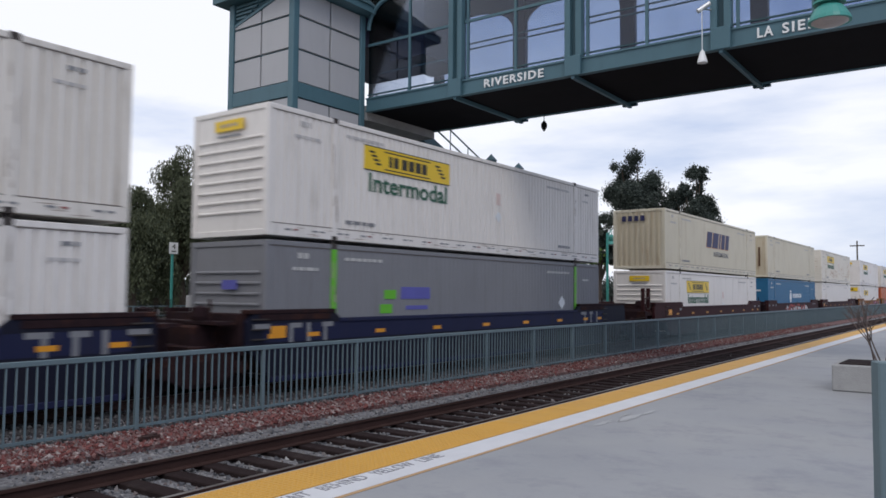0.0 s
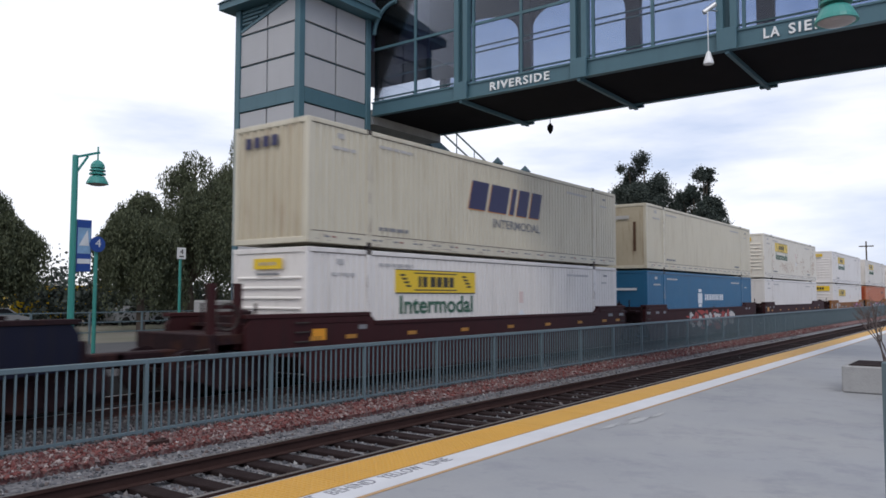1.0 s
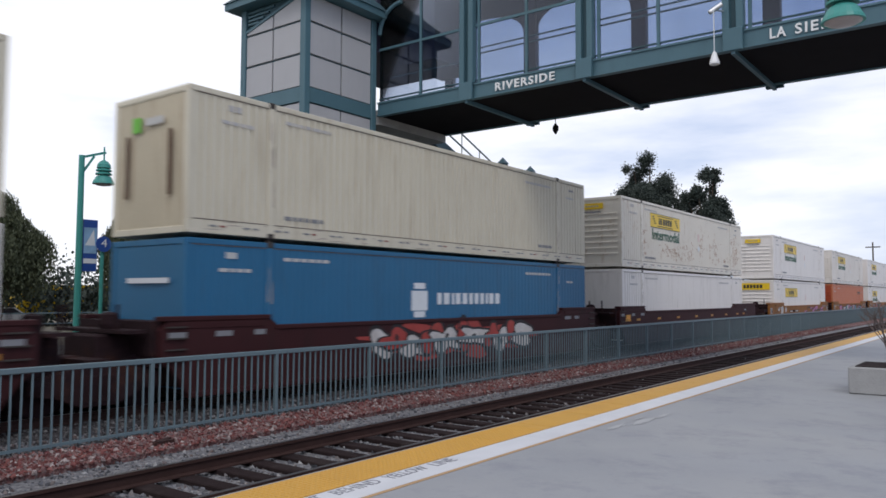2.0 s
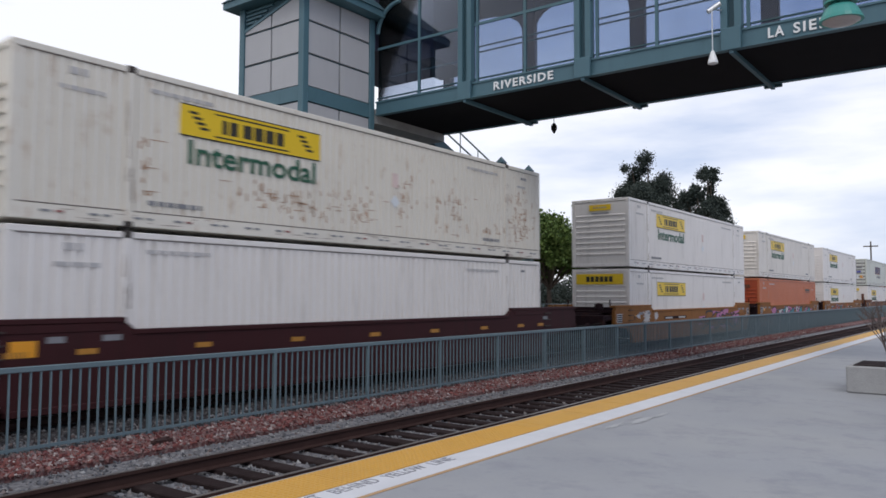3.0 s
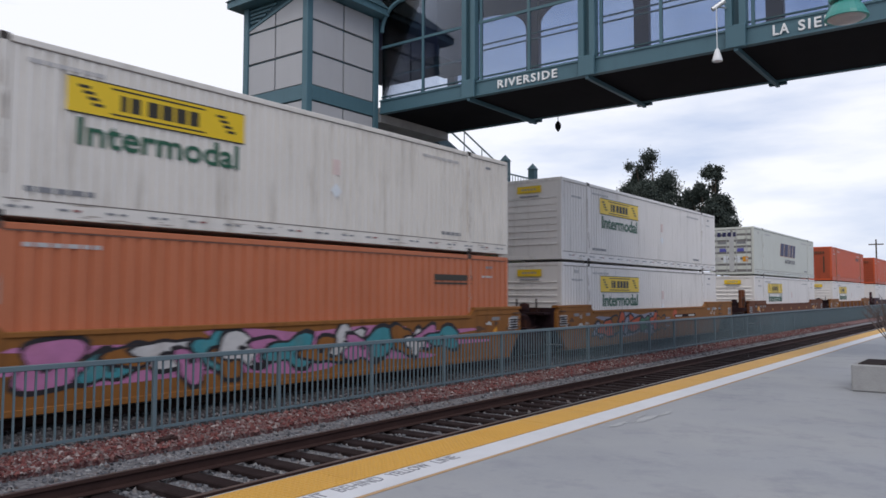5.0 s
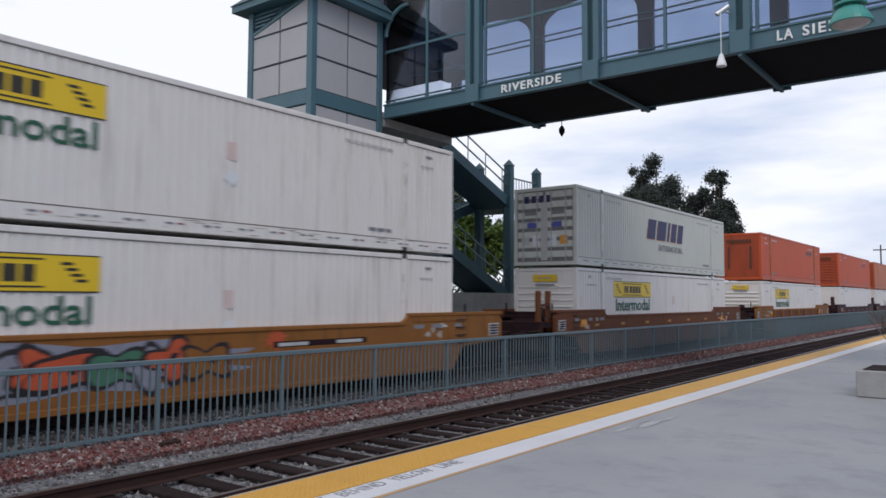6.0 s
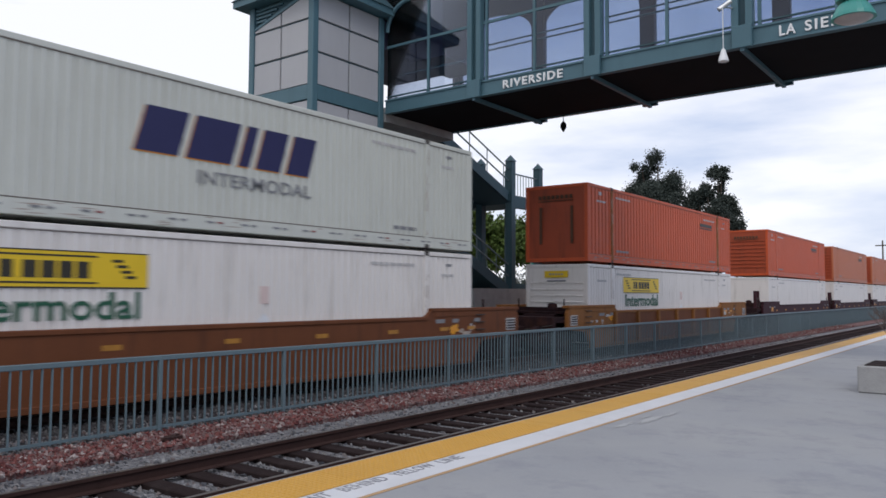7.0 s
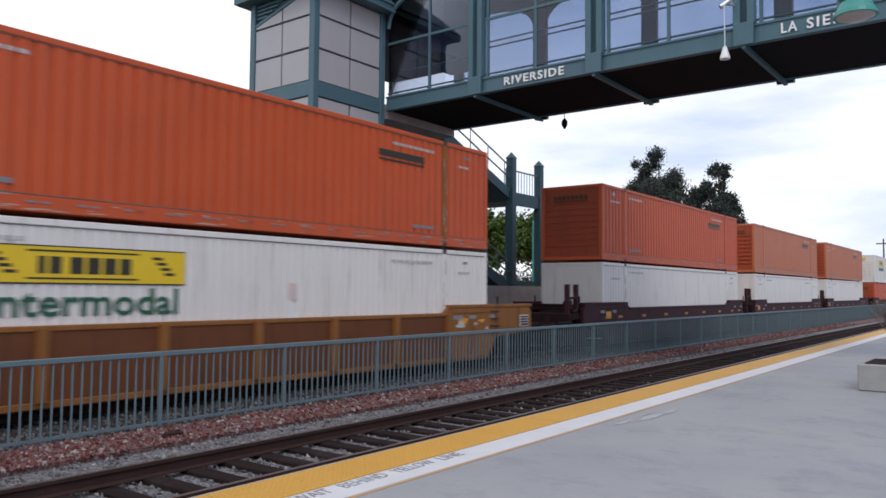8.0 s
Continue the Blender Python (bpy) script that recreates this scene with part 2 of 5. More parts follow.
M["seam_dirt"] = material("dark_seam_line", (0.16, 0.13, 0.115), 0.8, vary=0.3, scale=2, bump=0.0)
M["scuff_dirt"] = material("brown_scuff", (0.40, 0.335, 0.285), 0.8, vary=0.3, scale=5, bump=0.0)
M["dash_red"] = material("dull_red_reflective_tape", (0.26, 0.07, 0.06), 0.5, vary=0.2, bump=0.0)
M["rust_tick"] = material("orange_brown_rust", (0.36, 0.19, 0.10), 0.85, vary=0.35, scale=8, bump=0.1)
# dark grey stands in for shade in the gaps between door panels
M["door_gap"] = material("shaded_door_gap", (0.20, 0.19, 0.18), 0.8, vary=0.2, scale=6, bump=0.1)
M["lens"] = material("frosted_lamp_lens", (0.42, 0.36, 0.34), 0.3, vary=0.08, scale=6, bump=0.0)
M["bark"] = material("grey_brown_bark", (0.085, 0.065, 0.05), 0.9, vary=0.3, scale=5, fine=25, bump=0.6)
M["leaf_pepper"] = pieces_material("weeping_pepper_leaves", [(0.058, 0.068, 0.038), (0.078, 0.090, 0.050), (0.105, 0.115, 0.066), (0.066, 0.076, 0.048)], 0.6)
M["leaf_dark"] = pieces_material("dark_evergreen_leaves", [(0.040, 0.052, 0.046), (0.052, 0.066, 0.056), (0.070, 0.084, 0.070), (0.046, 0.058, 0.052)], 0.6)
M["leaf_bright"] = pieces_material("fresh_green_leaves", [(0.05, 0.085, 0.02), (0.085, 0.13, 0.03), (0.12, 0.16, 0.045)], 0.6)
M["sign_blue"] = material("blue_sign_face", (0.02, 0.07, 0.30), 0.4, vary=0.04, bump=0.0)
M["banner_sky"] = material("pale_blue_banner_print", (0.25, 0.42, 0.62), 0.6, vary=0.3, scale=3, bump=0.0)
M["car_grey"] = material("silver_car_paint", (0.45, 0.46, 0.48), 0.3, 0.4, vary=0.03, bump=0.0)
M["dark_glass"] = material("dark_car_window", (0.02, 0.022, 0.026), 0.1, vary=0.05, bump=0.0)
M["rubber"] = material("black_rubber", (0.02, 0.02, 0.02), 0.8, vary=0.1, bump=0.0)
M["twig"] = material("bare_grey_twig", (0.13, 0.10, 0.09), 0.9, vary=0.2, scale=10, bump=0.2)


def glass_material():
    m = bpy.data.materials.new("tinted_bridge_glass")
    m.use_nodes = True
    n, l = m.node_tree.nodes, m.node_tree.links
    n.remove(n["Principled BSDF"])
    tr, gl, mix = n.new("ShaderNodeBsdfTransparent"), n.new("ShaderNodeBsdfGlossy"), n.new("ShaderNodeMixShader")
    tr.inputs["Color"].default_value = (0.70, 0.75, 0.83, 1)
    gl.inputs["Roughness"].default_value = 0.03
    fr = n.new("ShaderNodeFresnel")
    fr.inputs["IOR"].default_value = 1.45
    l.new(fr.outputs[0], mix.inputs[0])
    l.new(tr.outputs[0], mix.inputs[1])
    l.new(gl.outputs[0], mix.inputs[2])
    l.new(mix.outputs[0], n["Material Output"].inputs["Surface"])
    return m


M["glass"] = glass_material()


# ---------------------------------------------------------------- mesh tools
def box(bm, x0, x1, y0, y1, z0, z1, bevel=0.0):
    vs = [bm.verts.new((x, y, z)) for x in (x0, x1) for y in (y0, y1) for z in (z0, z1)]
    fs = [bm.faces.new([vs[i] for i in q]) for q in ((0, 1, 3, 2), (4, 6, 7, 5), (0, 4, 5, 1), (2, 3, 7, 6), (0, 2, 6, 4), (1, 5, 7, 3))]
    if bevel:
        es = list({e for f in fs for e in f.edges})
        bmesh.ops.bevel(bm, geom=es, offset=bevel, segments=1, affect="EDGES")
    return bm


def bx(x0, x1, y0, y1, z0, z1, bevel=0.0):
    return box(bmesh.new(), x0, x1, y0, y1, z0, z1, bevel)


def rod(bm, a, b, r, seg=8, r2=None):
    """A round bar from a to b."""
    a, b = Vector(a), Vector(b)
    r2 = r if r2 is None else r2
    q = (b - a).to_track_quat("Z", "Y")
    ra = [bm.verts.new(a + q @ Vector((r * math.cos(i * math.tau / seg), r * math.sin(i * math.tau / seg), 0))) for i in range(seg)]
    rb = [bm.verts.new(b + q @ Vector((r2 * math.cos(i * math.tau / seg), r2 * math.sin(i * math.tau / seg), 0))) for i in range(seg)]
    for i in range(seg):
        bm.faces.new((ra[i], ra[(i + 1) % seg], rb[(i + 1) % seg], rb[i]))
    bm.faces.new(ra[::-1])
    bm.faces.new(rb)
    return bm


def beam(bm, a, b, w, h):
    """A rectangular bar from a to b, w wide and h high."""
    a, b = Vector(a), Vector(b)
    d = (b - a).normalized()
    side = d.cross(Vector((0, 0, 1)))
    side = side.normalized() if side.length > 1e-4 else Vector((1, 0, 0))
    up = side.cross(d)
    vs = [bm.verts.new(p + side * (sx * w / 2) + up * (sz * h / 2)) for p in (a, b) for sx, sz in ((-1, -1), (1, -1), (1, 1), (-1, 1))]
    for q in ((0, 1, 2, 3), (7, 6, 5, 4), (0, 4, 5, 1), (1, 5, 6, 2), (2, 6, 7, 3), (3, 7, 4, 0)):
        bm.faces.new([vs[i] for i in q])
    return bm


def lathe(bm, profile, seg=20, center=(0, 0)):
    """A turned shape from (radius, z) pairs."""
    rings = [[bm.verts.new((center[0] + r * math.cos(i * math.tau / seg), center[1] + r * math.sin(i * math.tau / seg), z)) for i in range(seg)] for r, z in profile]
    for a, b in zip(rings, rings[1:]):
        for i in range(seg):
            bm.faces.new((a[i], a[(i + 1) % seg], b[(i + 1) % seg], b[i]))
    bm.faces.new(rings[0][::-1])
    bm.faces.new(rings[-1])
    return bm


def prism(bm, outline, x0, x1):
    """An outline of (y, z) pairs given thickness along x."""
    a = [bm.verts.new((x0, y, z)) for y, z in outline]
    b = [bm.verts.new((x1, y, z)) for y, z in outline]
    n = len(a)
    for i in range(n):
        bm.faces.new((a[i], a[(i + 1) % n], b[(i + 1) % n], b[i]))
    bm.faces.new(a[::-1])
    bm.faces.new(b)
    return bm


def mesh_of(bm, name="mesh"):
    bmesh.ops.recalc_face_normals(bm, faces=bm.faces[:])
    me = bpy.data.meshes.new(name)
    bm.to_mesh(me)
    bm.free()
    me.materials.append(None)
    return me


def part(name, shape, mat, parent=None, label="", m=None, smooth=False):
    """One mesh object from a bmesh or a shared mesh, under a thing or a part."""
    me = shape if isinstance(shape, bpy.types.Mesh) else mesh_of(shape, name)
    if smooth:
        for p in me.polygons:
            p.use_smooth = True
    ob = new(name, me)
    ob.material_slots[0].link = "OBJECT"
    ob.material_slots[0].material = M[mat] if isinstance(mat, str) else mat
    if parent:
        ob.parent = parent
    if m is not None:
        ob.matrix_basis = m
    if label:
        ob["label"] = label
    return ob


SHARED = {}


def shared(key, make):
    """A mesh made once and used by all alike parts."""
    if key not in SHARED:
        SHARED[key] = mesh_of(make(), str(key))
    return SHARED[key]


def lettering(text, width, height, depth=0.01, bold=0.0, space=1.0):
    """Words as a solid mesh in the xy plane, standing at the origin, of that width and height."""
    cu = bpy.data.curves.new("words", "FONT")
    cu.body, cu.extrude, cu.resolution_u, cu.offset, cu.space_character = text, 0.02, 3, bold, space
    ob = bpy.data.objects.new("words", cu)
    scene.collection.objects.link(ob)
    me = bpy.data.meshes.new_from_object(ob.evaluated_get(bpy.context.evaluated_depsgraph_get()))
    bpy.data.objects.remove(ob)
    bpy.data.curves.remove(cu)
    co = np.array([v.co for v in me.vertices])
    lo, hi = co.min(0), co.max(0)
    co = (co - lo) / (hi - lo) * (width, height, depth)
    me.vertices.foreach_set("co", co.ravel())
    me.materials.clear()
    me.materials.append(None)
    me.update()
    return me


SIDE = Matrix(((0, 0, 1, 0), (1, 0, 0, 0), (0, 1, 0, 0), (0, 0, 0, 1)))  # words on a face that looks along +x

# ---------------------------------------------------------------- plan
EDGE, YELLOW_IN, WHITE_IN = -5.33, -4.745, -4.375      # platform edge and painted bands
RAIL_Z = -0.30
TRACK_NEAR, TRACK_FAR = -7.18, -13.30                   # track centre lines
FENCE_X, FENCE_Y, FENCE_STEP = -10.53, 4.185, 2.44
TRAIN_SIDE = -12.045
SPEED = 22.43
BRIDGE_Y, BRIDGE_Z, BRIDGE_X, BAY, BRIDGE_W = 18.84, 7.70, -13.235, 3.988, 3.90
TOWER_X, TOWER_Y, TOWER_W, TOWER_D = -17.02, 15.58, 3.09, 3.26


def thing(name, label, category, at=(0, 0, 0), group="", kind=""):
    ob = new(name)
    ob.matrix_basis = pose(*at)
    return tagged(ob, label, category, group, kind)


# ---------------------------------------------------------------- ground, platform, tracks
def setting():
    g = bmesh.new()
    box(g, -1500, 1500, -300, 3000, -1.2, -0.62)
    tagged(part("ground", g, "earth"), "dry earth reaching to the horizon", "ground", kind="structure")
    # ballast: grey bed under the near track, shade-coloured one under the train, a red rock strip between
    b = prism(bmesh.new(), [(-60, -0.62), (260, -0.62), (260, -0.525), (-60, -0.525)], -9.40, EDGE + 0.12)
    tagged(part("ballast_near_track", b, "ballast_bed"), "grey crushed stone ballast under the near track", "ballast", kind="structure")
    b = prism(bmesh.new(), [(-60, -0.62), (260, -0.62), (260, -0.455), (-60, -0.455)], -10.45, -9.402)
    tagged(part("ballast_red_strip", b, "red_bed"), "red crushed rock strip along the fence", "ballast", kind="structure")
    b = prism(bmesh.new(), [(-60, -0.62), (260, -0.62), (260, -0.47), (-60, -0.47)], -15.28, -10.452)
    tagged(part("ballast_far_track", b, "oily_bed"), "crushed stone ballast under the train, shade put into its colour", "ballast", kind="structure")
    # platform slab, bands and lettering
    p = bmesh.new()
    box(p, EDGE + 0.03, 9.0, -14, 240, -0.62, -0.004)
    floor = tagged(part("platform", p, "concrete"), "pale grey concrete station platform with a worn surface", "platform", kind="structure")
    part("edge_nosing", bx(EDGE, EDGE + 0.03, -14, 240, -0.25, 0.004), "concrete_rough", floor)
    part("white_band", bx(YELLOW_IN + 0.004, WHITE_IN, -14, 240, -0.003, 0.003), "white_line", floor, "worn white painted band")
    part("tan_band", bx(WHITE_IN + 0.004, WHITE_IN + 0.045, -14, 240, -0.003, 0.002), "tan_line", floor)
    tile = shared("tile", lambda: bx(EDGE + 0.032, YELLOW_IN - 0.004, 0.004, 1.214, -0.003, 0.008, 0.003))
    for i in range(190):
        part("tactile_tile", tile, "tactile", floor, m=pose(0, -6 + i * 1.22, 0))
    d = bmesh.new()
    for iy in range(int(5.2 / 0.06)):
        for ix in range(10):
            x, y = EDGE + 0.06 + ix * 0.058, 3.3 + iy * 0.06
            lo = [d.verts.new((x + a * 0.014, y + c * 0.014, 0.008)) for a, c in ((-1, -1), (1, -1), (1, 1), (-1, 1))]
            hi = [d.verts.new((x + a * 0.008, y + c * 0.008, 0.014)) for a, c in ((-1, -1), (1, -1), (1, 1), (-1, 1))]
            for k in range(4):
                d.faces.new((lo[k], lo[(k + 1) % 4], hi[(k + 1) % 4], hi[k]))
            d.faces.new(hi)
    tagged(part("tactile_domes", d, "tactile", floor), kind="stuff")
    flat = Matrix(((0, -1, 0, 0), (1, 0, 0, 0), (0, 0, 1, 0), (0, 0, 0, 1)))
    for y0, text, w in ((4.12, "WAIT", 0.38), (4.64, "BEHIND", 0.56), (5.32, "YELLOW", 0.56), (6.0, "LINE", 0.34)):
        part("word", lettering(text, w, 0.14, 0.003), "letter_grey", floor, m=Matrix.Translation((-4.57, y0, 0.003)) @ flat)
    rnd = random.Random(9)
    for x, y, rx, ry in ((-4.13, 9.2, 0.07, 0.34), (-4.02, 9.8, 0.10, 0.42), (-3.98, 10.45, 0.06, 0.30), (-4.16, 10.0, 0.04, 0.2)):
        s = bmesh.new()
        s.faces.new([s.verts.new((x + rx * rnd.uniform(0.25, 1.15) * math.cos(k * math.tau / 30), y + ry * rnd.uniform(0.5, 1.15) * math.sin(k * math.tau / 30), 0.0012)) for k in range(30)])
        part("mortar_patch", s, "patch", floor, "pale mortar repair on the platform")


def track(name, x, label, near):
    head = [(-0.036, 0), (0.036, 0), (0.036, -0.035), (0.009, -0.05), (0.009, -0.135), (0.07, -0.15), (0.07, -0.165), (-0.07, -0.165), (-0.07, -0.15), (-0.009, -0.135), (-0.009, -0.05), (-0.036, -0.035)]
    t = thing(name, label, "railway track", (x, 0, RAIL_Z), kind="structure")
    for s in (-1, 1):
        bm = bmesh.new()
        a = [bm.verts.new((s * 0.753 + px, -40, pz)) for px, pz in head]
        b = [bm.verts.new((s * 0.753 + px, 400, pz)) for px, pz in head]
        for i in range(len(a)):
            bm.faces.new((a[i], a[(i + 1) % len(a)], b[(i + 1) % len(a)], b[i]))
        r = part("rail", bm, "rail", t)
        part("rail_head", bx(s * 0.753 - 0.028, s * 0.753 + 0.028, -40, 400, 0.0005, 0.003), "rail_top", r, "worn bright rail head")
    sl = shared("sleeper", lambda: bx(-1.3, 1.3, -0.115, 0.115, -0.33, -0.166, 0.012))
    rnd = random.Random(5)
    if near:
        for i in range(160):
            part("sleeper", sl, "sleeper", t, m=pose(rnd.uniform(-0.04, 0.04), 1.2 + i * 0.53 + rnd.uniform(-0.02, 0.02), rnd.uniform(-0.012, 0.006), 0, 0, rnd.uniform(-1, 1)))
    rest = bmesh.new()
    for i in range(170 if near else 250):
        y = (1.2 + 160 * 0.53 + i * 0.53) if near else i * 0.53
        box(rest, -1.3, 1.3, y - 0.115, y + 0.115, -0.33, -0.166)
    tagged(part("far_sleeper", rest, "sleeper", t), kind="stuff")


def stones(name, label, mat, count, x0, x1, y0, y1, z, lo, hi, seed):
    """Loose stones: squashed, tilted eight-sided lumps strewn over a strip, denser near the camera."""
    rnd = np.random.RandomState(seed)
    base = np.array([(1, 0, 0), (-1, 0, 0), (0, 1, 0), (0, -1, 0), (0, 0, 1), (0, 0, -1)], float)
    tri = np.array([(0, 2, 4), (2, 1, 4), (1, 3, 4), (3, 0, 4), (2, 0, 5), (1, 2, 5), (3, 1, 5), (0, 3, 5)])
    u = rnd.rand(count)
    ys = y0 + (y1 - y0) * u ** 1.8
    xs = x0 + (x1 - x0) * rnd.rand(count)
    V, F = [], []
    for i in range(count):
        s = lo + (hi - lo) * rnd.rand() ** 2
        v = base * (s * (0.7 + 0.6 * rnd.rand(3))) * (1, 1, 0.7) + rnd.randn(6, 3) * s * 0.14
        a, b = rnd.rand(2) * 6.28
        ca, sa, cb, sb = math.cos(a), math.sin(a), math.cos(b * 0.3), math.sin(b * 0.3)
        v = v @ np.array(((ca, -sa, 0), (sa, ca, 0), (0, 0, 1))) @ np.array(((1, 0, 0), (0, cb, -sb), (0, sb, cb)))
        V.append(v + (xs[i], ys[i], z + s * 0.25))
        F.append(tri + 6 * i)
    me = bpy.data.meshes.new(name)
    me.from_pydata(np.concatenate(V).tolist(), [], np.concatenate(F).tolist())
    me.materials.append(None)
    tagged(part(name, me, mat), label, "stones", kind="stuff")


def fence():
    f = thing("fence", "blue-green steel picket fence between the two tracks", "fence", (FENCE_X, 0, 0))
    zb, zt = -0.50, 0.70
    post = shared("fence_post", lambda: bx(-0.032, 0.032, -0.032, 0.032, zb, zt - 0.03, 0.006))
    rail = shared("fence_rail", lambda: bx(-0.035, 0.035, 0.0, FENCE_STEP, zt - 0.075, zt, 0.008))
    low = shared("fence_low", lambda: bx(-0.018, 0.018, 0.033, FENCE_STEP - 0.033, -0.40, -0.36))
    picket = shared("fence_picket", lambda: bx(-0.0125, 0.0125, -0.0125, 0.0125, -0.42, zt - 0.074))
    n = 17
    rnd = random.Random(3)
    for k in range(-2, 15):
        y = FENCE_Y + k * FENCE_STEP
        part("post", post, "fence", f, m=pose(0, y, 0))
        part("top_rail", rail, "fence", f, m=pose(0, y, 0))
        part("bottom_rail", low, "fence", f, m=pose(0, y, 0))
        for i in range(1, n + 1):
            part("picket", picket, "fence", f, m=pose(rnd.uniform(-0.002, 0.002), y + i * FENCE_STEP / (n + 1), 0, rnd.uniform(-0.25, 0.25), 0, 0))
    bm = bmesh.new()
    for k in range(15, 92):
        y = FENCE_Y + k * FENCE_STEP
        box(bm, -0.032, 0.032, y - 0.032, y + 0.032, zb, zt - 0.03)
        box(bm, -0.035, 0.035, y + 0.001, y + FENCE_STEP, zt - 0.075, zt)
        for i in range(1, n + 1):
            yy = y + i * FENCE_STEP / (n + 1)
            box(bm, -0.0125, 0.0125, yy - 0.0125, yy + 0.0125, -0.42, zt - 0.074)
    tagged(part("far_panel", bm, "fence", f), kind="stuff")


# ---------------------------------------------------------------- the train
CL, CW, CH = 16.15, 2.52, 2.79     # container length, width, height
HALF = CL / 2


def corrugated(y0, y1, z0, z1, x, pitch, depth, sign=1):
    """A wall of shallow trapezoid ribs along y, facing +x or -x."""
    bm = bmesh.new()
    pts, y = [], y0
    while y < y1 - 1e-4:
        for dy, dd in ((0, 0), (0.70, 0), (0.76, 1), (0.94, 1)):
            pts.append((min(y + dy * pitch, y1), x - sign * depth * dd))
        y += pitch
    pts = [q for i, q in enumerate(pts) if i == 0 or q != pts[i - 1]]
    lo = [bm.verts.new((px, py, z0)) for py, px in pts]
    hi = [bm.verts.new((px, py, z1)) for py, px in pts]
    for i in range(len(pts) - 1):
        if (lo[i].co - lo[i + 1].co).length > 1e-5:
            bm.faces.new((lo[i], lo[i + 1], hi[i + 1], hi[i]))
    return bm


def shell(pitch, depth):
    """Side walls with ribs, roof, floor and rear."""
    bm = corrugated(-HALF + 0.1, HALF - 0.1, 0.26, CH - 0.11, CW / 2 - 0.015, pitch, depth)
    other = corrugated(-HALF + 0.1, HALF - 0.1, 0.26, CH - 0.11, -CW / 2 + 0.015, pitch, depth, -1)
    me = bpy.data.meshes.new("tmp")
    other.to_mesh(me)
    other.free()
    bm.from_mesh(me)
    bpy.data.meshes.remove(me)
    box(bm, -CW / 2 + 0.06, CW / 2 - 0.06, -HALF + 0.05, HALF - 0.05, 0.02, CH - 0.03)
    box(bm, -CW / 2 + 0.1, CW / 2 - 0.1, HALF - 0.05, HALF - 0.02, 0.1, CH - 0.1)
    return bm


def end_ribs():
    return bx(-CW / 2 + 0.12, CW / 2 - 0.12, -HALF + 0.03, -HALF + 0.06, 0.15, CH - 0.12)


def end_rib(k):
    z = 0.52 + k * 0.225
    return prism(bmesh.new(), [(-HALF - 0.014, z + 0.025), (-HALF - 0.014, z), (-HALF + 0.031, z - 0.006), (-HALF + 0.031, z + 0.055)], -CW / 2 + 0.2, CW / 2 - 0.2)


def end_pleats():
    bm, pts = bmesh.new(), [(-CW / 2 + 0.12, 0.05)]
    for k in range(8):
        x = -CW / 2 + 0.22 + k * 0.262
        pts += [(x, 0.05), (x + 0.05, 0.01), (x + 0.15, 0.01), (x + 0.2, 0.05)]
    pts.append((CW / 2 - 0.12, 0.05))
    lo = [bm.verts.new((x, -HALF + y, 0.12)) for x, y in pts]
    hi = [bm.verts.new((x, -HALF + y, CH - 0.12)) for x, y in pts]
    for i in range(len(pts) - 1):
        bm.faces.new((lo[i], lo[i + 1], hi[i + 1], hi[i]))
    return bm


def end_flat():
    return bx(-CW / 2 + 0.12, CW / 2 - 0.12, -HALF + 0.02, -HALF + 0.06, 0.12, CH - 0.12)


def door_leaf(s):
    return bx(0.015 if s > 0 else -1.13, 1.13 if s > 0 else -0.015, -HALF + 0.02, -HALF + 0.05, 0.12, CH - 0.12)


def door_panel(s, k):
    return bx(0.06 if s > 0 else -1.09, 1.09 if s > 0 else -0.06, -HALF - 0.002, -HALF + 0.021, 0.3 + k * 0.35, 0.52 + k * 0.35, 0.006)


def lock_rod(x):
    bm = rod(bmesh.new(), (x, -HALF - 0.03, 0.1), (x, -HALF - 0.03, CH - 0.1), 0.022, 6)
    for z in (0.3, 0.9, 1.5, 2.1, 2.55):
        box(bm, x - 0.06, x + 0.06, -HALF - 0.05, -HALF + 0.0, z, z + 0.05)
    return bm


def frame_post(x, y, w, d):
    return bx(x - w / 2, x + w / 2, y - d / 2, y + d / 2, 0.1, CH - 0.1, 0.012)


